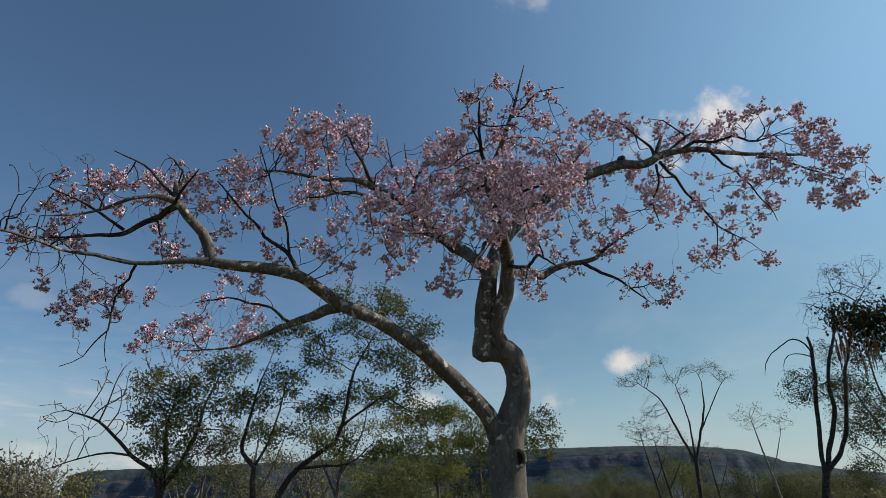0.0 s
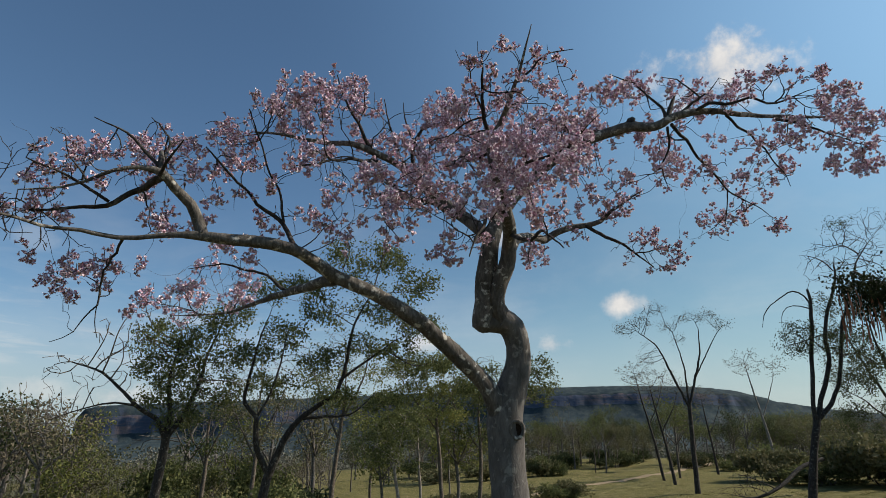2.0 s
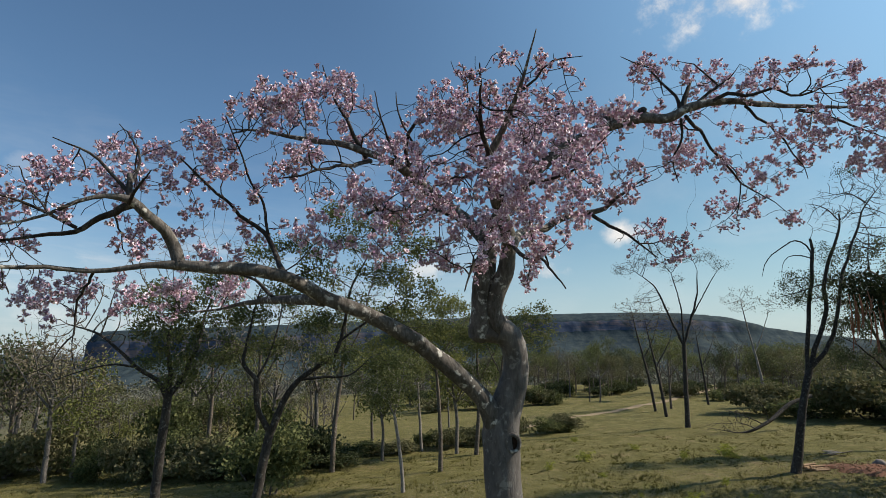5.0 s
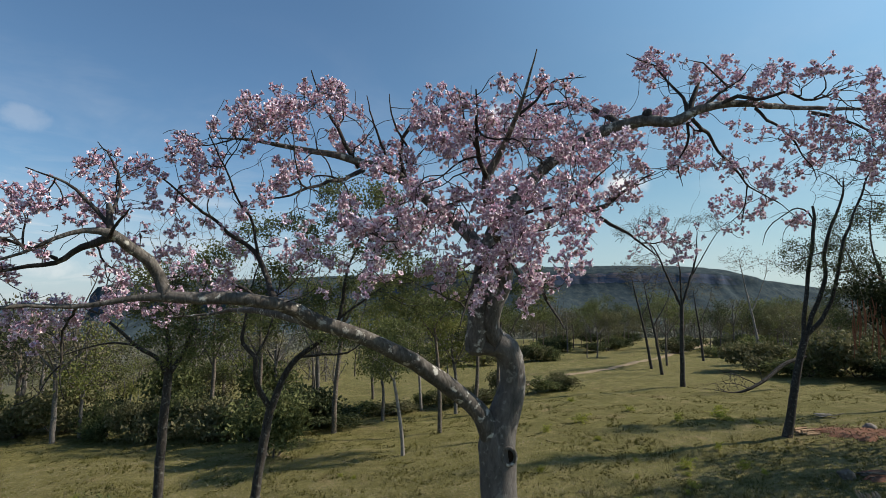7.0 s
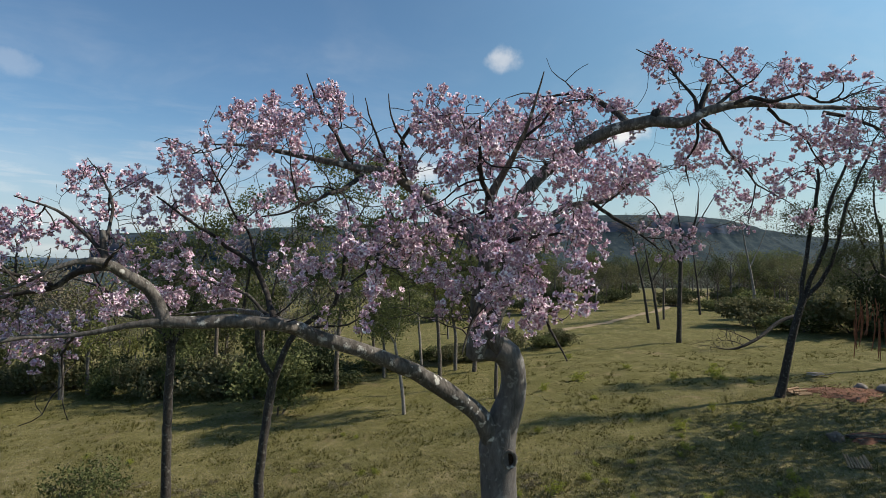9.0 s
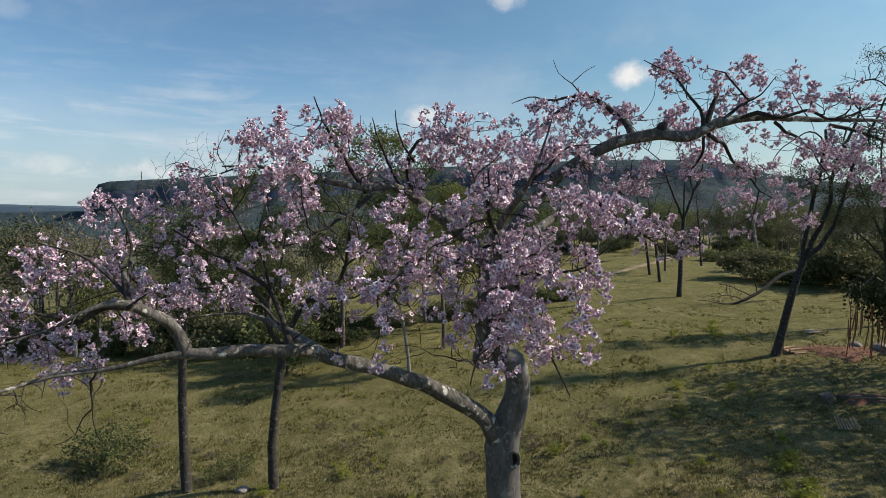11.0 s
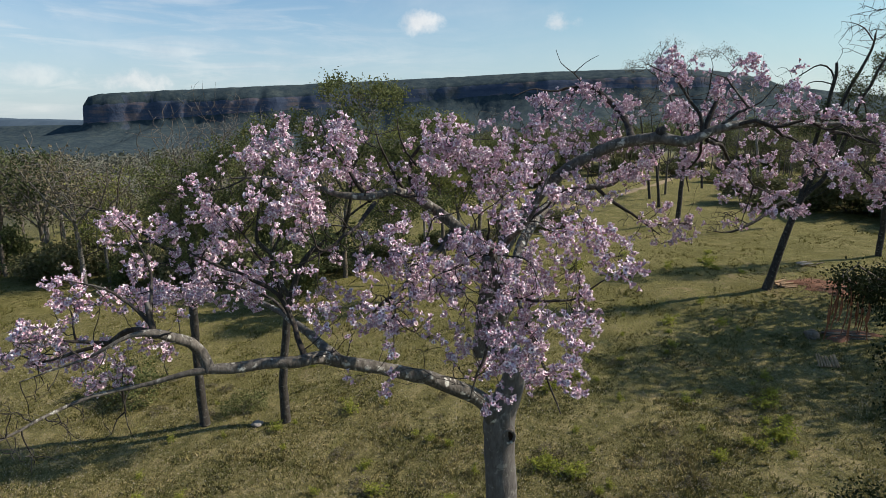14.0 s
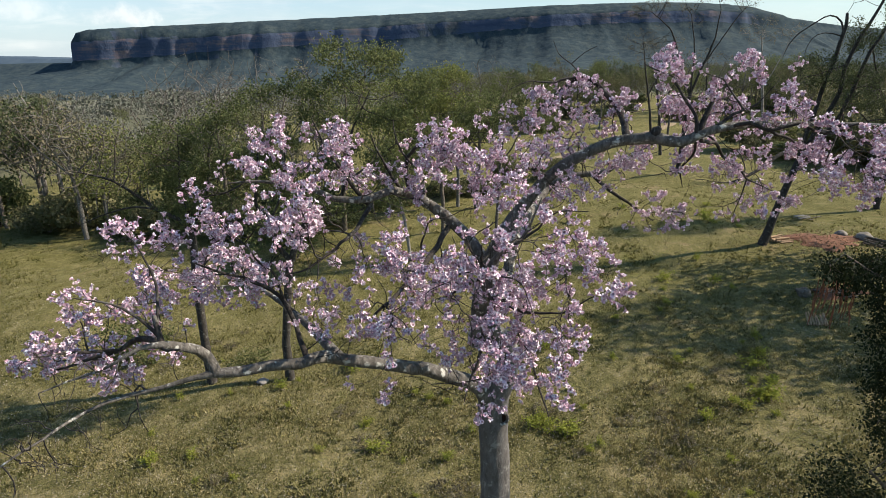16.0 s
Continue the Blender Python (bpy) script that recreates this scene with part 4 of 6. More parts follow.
        "right_hanging": ([(4.10, 11.6, 10.4, 0.26), (4.44, 11.9, 10.05, 0.28), (5.20, 11.6, 9.22, 0.26), (5.80, 11.6, 9.02, 0.20), (4.80, 11.2, 10.25, 0.26), (5.0, 12.2, 9.38, 0.26), (4.70, 10.3, 9.35, 0.20), (3.75, 11.0, 9.75, 0.26), (4.9, 11.5, 9.75, 0.26),
                           (5.35, 11.4, 9.5, 0.26), (4.85, 11.5, 8.95, 0.24), (3.9, 11.2, 10.1, 0.22), (4.5, 10.9, 9.8, 0.22)], 270),
    }
    crowns = {k: ([(a * 1.04 if a < 0.2 else a, b + 0.32 if a < 0.2 else b, c - 0.03, d * 1.2, d * 1.2, d * 0.92) for a, b, c, d in lobes], n) for k, (lobes, n) in crowns.items()}
    s = Soup()
    pts = spline(trunk, 0.12, 0.008, rng)
    g = Growth()
    g.limb(pts)
    tube(s, pts[:, :3], pts[:, 3], 22, rng, 0.10)
    local("trunk", s, TRUNK_BARK, base, root)
    for bunch in limbs.values():
        bough = None
        for l in bunch:
            pts = spline(l, 0.09, 0.010 if l[0][3] > 0.05 else 0.020, rng)
            if l is left:
                pts[:, 3] *= 0.86
            g.limb(pts)
            s = Soup()
            tube(s, pts[:, :3], pts[:, 3], 16 if pts[0, 3] > 0.08 else 10, rng, 0.16)
            mat = TRUNK_BARK if pts[0, 3] > 0.115 and l is not left and l[-1][2] < 9.0 else BARK if pts[0, 3] > 0.06 else BARK_TWIG
            made = local("branch" if bough else "bough", s, mat, base, bough or root)
            bough = bough or made
    for k, (lobes, n) in crowns.items():
        g.grow(in_lobes(lobes, int(n * (1.25 if k in ("core", "mid_low") else 1.6)), rng), rng, 0.085, 1.8, 0.12, 90, 0.0, 0.34, 0.13, 5)
    flowering = len(g.p)
    for lobes, n in crowns.values():
        wide = [(a, b, c, d * 1.1, e * 1.05, f * 1.15) for a, b, c, d, e, f in lobes]
        g.grow(in_lobes(wide, n // 8, rng, 0.6), rng, 0.085, 0.8, 0.11, 60, 0.1, 0.3, 0.05, 6)
    g.grow(in_lobes([(-3.5, 7.8, 7.6, 0.6, 0.6, 0.35), (-3.1, 7.2, 8.0, 0.5, 0.5, 0.3), (-3.7, 7.3, 7.45, 0.6, 0.6, 0.35)], 130, rng), rng, 0.07, 0.9, 0.09, 60, 0.0, 0.5, 0.03)
    g.finish(0.0046, 2.6)
    s = Soup()
    g.twigs(s)
    local("twig_mass", s, BARK_TWIG, base, root, kind="stuff", label="thin dark leafless twigs")
    # a healed knot hole on the front of the trunk
    s = Soup()
    ring = [(1.284 + 0.085 * math.cos(a), 10.545 - 0.02, 5.82 + 0.105 * math.sin(a)) for a in np.linspace(0, 2 * np.pi, 17)]
    tube(s, ring, [0.026] * 17, 8, tip=False)
    knot = local("knot_ring", s, BARK, base, root, label="raised bark ring round a knot hole")
    s = Soup()
    tube(s, [(1.284, 10.66, 5.82), (1.284, 10.55, 5.82), (1.284, 10.530, 5.82)], [0.09, 0.082, 0.07], 12)
    local("knot_hole", s, HOLE, base, knot, label="dark knot hole")
    # blossoms
    kinds = [make_flowers(np.random.default_rng(100 + k), 5 + k % 5) for k in range(6)]
    meshes = [flowers_mesh("blossom", v, f) for v, f in kinds]
    ends = []
    for i in range(flowering):
        if g.fixed[i] or g.height[i] > 0 or rng.uniform() > 0.92:
            continue
        at, up = g.p[i], g.par[i]
        away = at - g.p[up]
        ends.append(at + away * 0.3)
        for k in range(int(rng.integers(0, 4))):
            ends.append(at - away * (0.6 + 0.6 * k) + rng.normal(0, 0.032, 3))
    ends = np.array(ends)
    ends = ends + rng.normal(0, 0.012, ends.shape)
    order = np.argsort(ends[:, 1])
    rest = Soup()
    for rank, i in enumerate(order):
        k, size = int(rng.integers(6)), rng.uniform(0.75, 1.3)
        turn = Euler((rng.uniform(-0.7, 0.7), rng.uniform(-0.7, 0.7), rng.uniform(0, 6.28)))
        if rank < 300:
            ob = child("blossom", meshes[k], root)
            ob.matrix_basis = Matrix.LocRotScale(Vector(ends[i]) - Vector(base), turn, Vector((size,) * 3))
        else:
            v, f = kinds[k]
            rest.add((v * size) @ np.array(turn.to_matrix()).T + ends[i], f)
    me = flowers_mesh("blossoms", np.concatenate(rest.v) - np.array(base), np.concatenate(rest.f))
    child("blossoms", me, root, kind="stuff", label="dense clusters of pale pink and lilac flowers")


flowering_tree()


def gz(x, y):
    return float(ground_z(x, y))


def near_trees():
    # the two trees on the west side of the meadow
    b = (-8.1, 21.2, gz(-8.1, 21.2))
    tree("green_tree", b, [[(-8.1, 21.2, -0.5, 0.24), (-8.15, 21.2, 1.5, 0.19), (-8.1, 21.15, 3.5, 0.175), (-8.0, 21.05, 5.0, 0.165), (-7.95, 21.0, 5.74, 0.15)],
                           [(-7.96, 21.0, 5.6, 0.11), (-8.2, 20.85, 6.15, 0.09), (-8.82, 20.7, 6.55, 0.075), (-9.4, 20.6, 7.1, 0.06), (-9.91, 20.5, 7.5, 0.05), (-10.9, 20.4, 7.8, 0.02)],
                           [(-7.95, 21.0, 5.6, 0.11), (-7.95, 21.0, 6.6, 0.085), (-8.11, 21.0, 7.56, 0.06), (-8.0, 21.2, 8.8, 0.02)],
                           [(-7.95, 21.0, 5.6, 0.11), (-7.4, 21.3, 6.8, 0.08), (-7.2, 21.6, 8.2, 0.05), (-7.0, 21.9, 9.4, 0.015)],
                           [(-8.82, 20.7, 6.55, 0.05), (-9.8, 20.6, 6.6, 0.035), (-11.2, 20.4, 6.1, 0.012)]],
         [(-8.3, 21.0, 8.6, 0.9, 1.2, 0.5), (-7.2, 21.2, 8.8, 0.9, 1.2, 0.5), (-6.6, 21.5, 9.5, 0.8, 1.1, 0.4), (-8.5, 20.9, 7.7, 0.8, 1.1, 0.45), (-7.4, 21.0, 7.7, 1.0, 1.2, 0.5), (-6.6, 21.3, 8.0, 0.8, 1.1, 0.45), (-8.0, 21.0, 6.8, 0.9, 1.1, 0.4),
          (-6.9, 21.2, 6.8, 0.9, 1.1, 0.4), (-7.6, 21.0, 6.2, 0.7, 0.9, 0.3), (-6.2, 21.5, 7.2, 0.6, 0.8, 0.35)], 31,
         "grey-trunked tree with green foliage and bare boughs", n_att=460, leaf_size=0.056, per=66, spread=0.13, tip_r=0.011, slim=0.78,
         bare=[(-10.42, 20.50, 7.50, 1.7, 1.2, 0.85), (-9.28, 20.50, 8.70, 1.04, 1.2, 0.89), (-6.9, 21.5, 10.6, 1.5, 1.3, 1.0), (-8.3, 21.2, 9.9, 1.2, 1.2, 0.9)], n_bare=640, leaf_mat=LEAF, bark_mat=BARK_DARK, twig_mat=BARK_BROWN)
    b = (-5.25, 21.2, gz(-5.25, 21.2))
    tree("green_tree", b, [[(-5.25, 21.2, -0.4, 0.22), (-5.25, 21.2, 1.6, 0.18), (-5.03, 21.15, 3.2, 0.165), (-4.88, 21.1, 4.2, 0.16), (-4.78, 21.1, 4.7, 0.15)],
                           [(-4.80, 21.1, 4.6, 0.12), (-5.13, 20.8, 5.4, 0.11), (-5.15, 20.6, 6.22, 0.09), (-5.53, 20.5, 6.6, 0.075), (-5.48, 20.5, 7.18, 0.06), (-5.28, 20.6, 8.6, 0.03), (-5.08, 20.8, 9.6, 0.012)],
                           [(-4.78, 21.1, 4.6, 0.14), (-4.43, 21.0, 5.5, 0.12), (-3.98, 21.0, 6.15, 0.105), (-3.18, 20.9, 6.7, 0.085), (-2.89, 20.8, 7.0, 0.08), (-2.58, 20.6, 8.0, 0.06), (-2.38, 20.5, 8.95, 0.045), (-1.78, 20.5, 10.2, 0.015)],
                           [(-3.88, 21.0, 6.2, 0.06), (-3.18, 21.1, 6.25, 0.05), (-2.48, 21.0, 6.3, 0.035), (-1.78, 20.9, 6.9, 0.015)],
                           [(-5.15, 20.6, 6.22, 0.05), (-4.68, 20.5, 7.2, 0.04), (-4.48, 20.6, 8.6, 0.02)],
                           [(-2.78, 20.7, 7.3, 0.05), (-1.88, 20.7, 8.0, 0.04), (-1.08, 20.8, 8.6, 0.02)]],
         [(-4.8, 20.8, 10.1, 0.9, 1.1, 0.4), (-3.9, 21.2, 10.3, 0.8, 1.0, 0.35), (-2.6, 20.6, 11.3, 0.9, 1.1, 0.4), (-1.4, 20.4, 11.1, 0.9, 1.1, 0.4), (-0.4, 20.7, 10.2, 0.8, 1.0, 0.35), (-2.3, 20.8, 10.4, 1.0, 1.1, 0.35),
          (-3.3, 21.1, 9.4, 0.9, 1.1, 0.35), (-4.6, 21.0, 8.7, 0.9, 1.1, 0.4), (-5.5, 20.7, 8.1, 0.8, 1.0, 0.35), (-1.3, 20.6, 9.4, 1.0, 1.1, 0.35), (-0.3, 20.8, 8.9, 0.9, 1.0, 0.35), (-2.0, 21.0, 8.4, 1.0, 1.1, 0.35),
          (-3.2, 20.6, 7.9, 0.9, 1.1, 0.3), (-0.9, 20.9, 8.0, 0.9, 1.0, 0.35), (0.0, 21.0, 7.7, 0.7, 0.9, 0.3), (-4.8, 21.2, 7.2, 0.8, 1.0, 0.3), (-2.7, 20.4, 6.9, 0.8, 1.0, 0.3), (-1.4, 20.8, 6.7, 0.8, 0.9, 0.3)], 32,
         "slender forked tree with a loose light green crown", n_att=640, leaf_size=0.056, per=66, spread=0.13, step=0.25, kill=0.25, tip_r=0.009, slim=0.82, bark_mat=BARK_DARK, twig_mat=BARK_DARK, leaf_mat=LEAF)
    b = (-1.4, 32.3, gz(-1.4, 32.3))
    tree("slender_tree", b, [[(-1.4, 32.3, -0.2, 0.15), (-1.5, 32.3, 1.5, 0.125), (-1.75, 32.2, 3.2, 0.11), (-1.9, 32.1, 4.2, 0.09)],
                             [(-1.9, 32.1, 4.1, 0.07), (-2.4, 32.0, 4.9, 0.05), (-3.0, 32, 5.3, 0.02)], [(-1.9, 32.1, 4.1, 0.07), (-1.6, 32.0, 5.4, 0.05), (-1.4, 32.0, 6.6, 0.02)]],
         [(-2.5, 32.00, 5.1, 1.3, 1.5, 0.9), (-1.5, 32.00, 6.2, 1.2, 1.5, 1.0)], 33, "slender pale tree with sparse yellowish leaves", n_att=260, per=40, leaf_size=0.075, leaf_mat=LEAF, bark_mat=BARK_PALE)
    b = (0.4, 37.9, gz(0.4, 37.9))
    tree("slender_tree", b, [[(0.4, 37.9, -0.2, 0.2), (0.35, 37.9, 3.0, 0.16), (0.15, 37.9, 5.6, 0.13), (0.0, 38, 7.0, 0.1)],
                             [(0.1, 38, 6.0, 0.09), (-1.0, 38, 7.4, 0.06), (-2.0, 38, 8.8, 0.03)], [(0.0, 38, 6.6, 0.09), (0.8, 38, 7.6, 0.06), (1.2, 38, 8.6, 0.03)]],
         [(-1.9, 38.0, 9.4, 1.6, 1.6, 0.6), (0.6, 38.0, 9.9, 1.5, 1.6, 0.6), (-0.6, 38.2, 8.2, 1.7, 1.6, 0.6), (1.5, 37.8, 8.4, 1.3, 1.4, 0.55), (-2.6, 38.0, 7.9, 1.4, 1.4, 0.55), (0.3, 38.0, 6.8, 1.6, 1.6, 0.5), (-1.6, 38.2, 6.6, 1.4, 1.4, 0.5)], 34,
         "slender tree with a bright green crown", n_att=620, per=50, leaf_size=0.085, spread=0.18, leaf_mat=LEAF_LIGHT, step=0.34, kill=0.34)
    b = (-6.2, 39.5, gz(-6.2, 39.5))
    tree("twiggy_tree", b, [[(-6.2, 39.5, -1.0, 0.24), (-6.1, 39.5, 3.0, 0.2), (-5.8, 39.4, 6.0, 0.16), (-5.6, 39.4, 8.0, 0.1)], [(-5.9, 39.4, 5.5, 0.1), (-7.2, 39.3, 8.2, 0.07), (-7.9, 39.2, 10.2, 0.03)],
                            [(-5.8, 39.4, 6.5, 0.1), (-4.6, 39.3, 8.8, 0.07), (-4.2, 39.2, 11.0, 0.03)], [(-5.6, 39.4, 7.5, 0.08), (-5.7, 39.6, 9.8, 0.05), (-5.9, 39.6, 11.6, 0.02)]],
         [(-7.4, 39.3, 9.0, 1.4, 1.5, 0.6), (-4.6, 39.3, 9.3, 1.5, 1.5, 0.6), (-6.0, 39.4, 7.6, 1.7, 1.6, 0.6), (-4.2, 39.4, 7.4, 1.3, 1.4, 0.5)], 134, "tall open tree with olive leaves and bare upper twigs", n_att=340, per=20, leaf_size=0.085,
         bare=[(-5.8, 39.4, 11.3, 1.9, 1.6, 0.9), (-4.0, 39.3, 11.0, 1.3, 1.3, 0.8), (-7.9, 39.3, 10.4, 1.2, 1.3, 0.8)], n_bare=420, spread=0.2, leaf_mat=LEAF_LIGHT, step=0.34, kill=0.32, tip_r=0.013, twig_mat=BARK_ASH)
    for k, (x, y, h) in enumerate(((-11.5, 41.0, 11.5), (-15.5, 43.5, 11.0), (2.8, 43.5, 10.5))):
        z = gz(x, y)
        tree("twiggy_tree", (x, y, z), [[(x, y, z - 0.3, 0.22), (x + 0.2, y, z + h * 0.35, 0.17), (x + 0.1, y, z + h * 0.6, 0.12), (x + 0.2, y, z + h * 0.8, 0.05)],
                                        [(x + 0.2, y, z + h * 0.4, 0.09), (x - 1.4, y, z + h * 0.65, 0.06), (x - 2.2, y, z + h * 0.85, 0.02)], [(x + 0.2, y, z + h * 0.45, 0.09), (x + 1.5, y - 0.3, z + h * 0.7, 0.06), (x + 2.2, y, z + h * 0.9, 0.02)]],
             [(x - 1.2, y, z + h * 0.66, 1.5, 1.6, 0.6), (x + 1.3, y, z + h * 0.70, 1.5, 1.6, 0.6), (x, y, z + h * 0.52, 1.7, 1.6, 0.6)], 140 + k, "tall open tree with sparse leaves and bare upper twigs", n_att=300, per=22, leaf_size=0.09, spread=0.2,
             bare=[(x - 1.4, y, z + h * 0.88, 1.7, 1.5, 1.1), (x + 1.5, y, z + h * 0.9, 1.6, 1.5, 1.0), (x + 0.1, y, z + h * 0.95, 1.3, 1.3, 0.8)], n_bare=420, leaf_mat=LEAF_MID if k else LEAF_OLIVE, step=0.36, kill=0.34, tip_r=0.014, twig_mat=BARK_ASH)
    b = (-29.6, 47.0, gz(-29.6, 47.0))
    tree("bare_tree", b, [[(-29.6, 47, -2.0, 0.2), (-29.5, 47, 3.0, 0.16), (-29.6, 46.9, 5.6, 0.13)], [(-29.6, 46.9, 5.5, 0.1), (-30.4, 46.8, 7.2, 0.08), (-30.9, 46.7, 8.4, 0.06), (-31.2, 46.7, 9.3, 0.02)], [(-30.9, 46.7, 8.3, 0.05), (-30.6, 46.7, 8.9, 0.03), (-30.7, 46.6, 9.5, 0.012)],
                          [(-29.6, 46.9, 5.5, 0.1), (-28.9, 46.9, 7.0, 0.07), (-28.5, 46.8, 7.9, 0.05), (-27.9, 46.8, 8.9, 0.02)], [(-28.6, 46.8, 7.7, 0.045), (-28.9, 46.8, 8.6, 0.02)]], [], 135, "dead snag with pale bleached boughs", bark_mat=BARK_PALE, slim=0.6)
    b = (3.4, 34.5, gz(3.4, 34.5))
    tree("slender_tree", b, [[(3.4, 34.5, -0.2, 0.16), (3.5, 34.5, 3.0, 0.13), (3.6, 34.4, 5.6, 0.1), (3.7, 34.3, 7.0, 0.06)], [(3.6, 34.4, 5.5, 0.07), (4.6, 34.2, 7.2, 0.04), (5.4, 34, 8.6, 0.02)],
                             [(3.6, 34.4, 6.0, 0.06), (2.8, 34.2, 7.6, 0.04), (2.1, 34, 8.8, 0.02)]],
         [(5.41, 34.00, 8.4, 1.2, 1.5, 1.3), (2.3, 34.00, 8.3, 1.4, 1.6, 1.1)], 35, "slender tree with fresh green leaves", n_att=260, per=40, leaf_size=0.08, leaf_mat=LEAF)
    b = (-0.95, 46.9, gz(-0.95, 46.9))
    tree("slender_tree", b, [[(-0.95, 46.9, -0.5, 0.16), (-1.2, 46.9, 3.0, 0.12), (-1.4, 46.8, 6, 0.06)]], [(-1.6, 46.8, 6.8, 1.8, 1.6, 1.6)], 36, "thin tree with sparse leaves", n_att=160, per=9, leaf_size=0.2,
         bark_mat=BARK_PALE, step=0.4, kill=0.4)
    # the leaning dead-topped tree east of the meadow
    b = (17.3, 31.6, gz(17.3, 31.6))
    tree("leaning_tree", b, [[(17.2, 31.6, 1.2, 0.42), (17.35, 31.6, 1.9, 0.33), (17.90, 31.40, 5.03, 0.250), (18.36, 31.40, 6.44, 0.240)],
                             [(18.20, 31.40, 6.18, 0.150), (18.41, 31.40, 7.62, 0.150), (18.62, 31.40, 9.24, 0.140), (18.98, 31.40, 10.93, 0.130), (19.15, 31.40, 12.09, 0.120), (19.08, 31.40, 12.92, 0.090)],
                             [(18.39, 31.40, 6.44, 0.170), (18.82, 31.40, 7.62, 0.160), (19.43, 31.40, 9.11, 0.150), (19.63, 31.40, 10.65, 0.130), (20.01, 31.40, 11.95, 0.120), (20.60, 31.40, 13.14, 0.090), (20.74, 31.40, 14.20, 0.060)],
                             [(18.46, 31.40, 6.51, 0.150), (19.20, 31.40, 7.20, 0.150), (19.76, 31.40, 8.16, 0.140), (20.04, 31.40, 9.25, 0.130), (20.43, 31.40, 10.65, 0.120), (20.96, 31.40, 12.10, 0.100), (21.57, 31.40, 13.29, 0.080), (22.20, 31.40, 14.82, 0.050), (23.16, 31.40, 15.77, 0.020)],
                             [(19.15, 31.40, 11.95, 0.070), (18.94, 31.40, 12.53, 0.060), (18.35, 31.40, 12.80, 0.050), (17.79, 31.40, 12.56, 0.045), (17.10, 31.40, 12.08, 0.040), (16.68, 31.40, 11.50, 0.030), (16.50, 31.40, 10.92, 0.012)],
                             [(19.16, 31.40, 11.86, 0.050), (18.56, 31.40, 12.03, 0.040), (17.94, 31.40, 11.97, 0.030), (17.57, 31.40, 11.50, 0.020), (17.47, 31.40, 10.93, 0.010)],
                             [(19.63, 31.40, 10.65, 0.060), (18.81, 31.40, 10.36, 0.045), (17.90, 31.40, 10.08, 0.030), (17.31, 31.40, 9.93, 0.012)],
                             [(20.13, 31.40, 9.53, 0.060), (20.92, 31.40, 9.67, 0.050), (21.67, 31.40, 9.26, 0.030), (22.02, 31.40, 8.98, 0.012)],
                             [(20.67, 31.40, 13.89, 0.050), (20.20, 31.40, 14.44, 0.040), (19.50, 31.40, 14.66, 0.020), (19.07, 31.40, 14.75, 0.008)],
                             [(22.20, 31.40, 14.82, 0.050), (21.41, 31.40, 15.29, 0.040), (20.35, 31.40, 15.19, 0.020), (19.26, 31.40, 14.93, 0.008)]],
         [(18.16, 31.40, 10.70, 0.80, 1.00, 0.52), (17.88, 31.40, 9.94, 0.79, 1.00, 0.45), (18.89, 31.40, 10.08, 0.56, 1.00, 0.57), (20.04, 31.40, 12.10, 0.52, 0.80, 0.74), (20.59, 31.40, 10.09, 0.99, 1.00, 0.85), (21.19, 31.40, 8.98, 1.12, 1.00, 0.69), (19.59, 31.40, 8.70, 0.42, 0.80, 0.83), (21.19, 31.40, 16.40, 0.45, 0.60, 0.39)], 37,
         "leaning grey tree with dead boughs and thin dark foliage", n_att=520, per=30, leaf_size=0.055, spread=0.16, leaf_mat=LEAF_DARK, bark_mat=BARK_DARK,
         bare=[(21.64, 31.40, 14.98, 2.08, 1.60, 1.33), (19.97, 31.40, 14.04, 1.18, 1.20, 0.77), (22.45, 31.40, 13.29, 1.17, 1.40, 1.22), (22.89, 31.40, 16.56, 1.21, 1.40, 0.81)], n_bare=900, step=0.26, kill=0.24, slim=0.68, tip_r=0.010)
    b = (20.4, 51.1, gz(20.4, 51.1))
    tree("bare_tree", b, [[(20.4, 51.1, 0.6, 0.42), (20.45, 51.1, 3.5, 0.33), (20.5, 51, 6.5, 0.3), (20.56, 51, 8.13, 0.27)],
                          [(20.55, 51, 7.9, 0.2), (19.5, 51, 10.3, 0.16), (18.42, 51, 12.8, 0.1), (16.8, 51, 14.2, 0.04)],
                          [(20.55, 51, 8.0, 0.2), (21.3, 51, 10.2, 0.17), (21.95, 51, 12.3, 0.12), (22.1, 51, 14.3, 0.05)],
                          [(20.56, 51, 8.1, 0.16), (20.3, 50.6, 11, 0.11), (19.7, 50.5, 14, 0.05)],
                          [(21.3, 51, 10.2, 0.1), (23, 51, 13, 0.07), (24.2, 51, 14.6, 0.03)]],
         [(15.9, 51, 14.3, 1.0, 1.3, 0.6), (17.2, 51, 14.9, 0.9, 1.3, 0.5), (18.3, 50.6, 15.9, 1.0, 1.4, 0.5), (19.4, 50.4, 14.5, 0.8, 1.2, 0.5), (21.2, 51, 15.3, 0.9, 1.3, 0.5), (22.8, 51, 15.5, 1.0, 1.3, 0.5), (24.1, 51, 14.7, 0.9, 1.2, 0.5),
          (20.3, 51, 13.4, 0.6, 0.9, 0.4), (17.6, 51.5, 11.8, 0.9, 1.0, 0.6)], 38, "tall nearly bare tree with an open spreading crown", n_att=760, per=9, leaf_size=0.05,
         leaf_mat=LEAF_DRY, step=0.3, kill=0.26, tip_r=0.012, slim=0.56, spread=0.16, bark_mat=BARK_DARK)
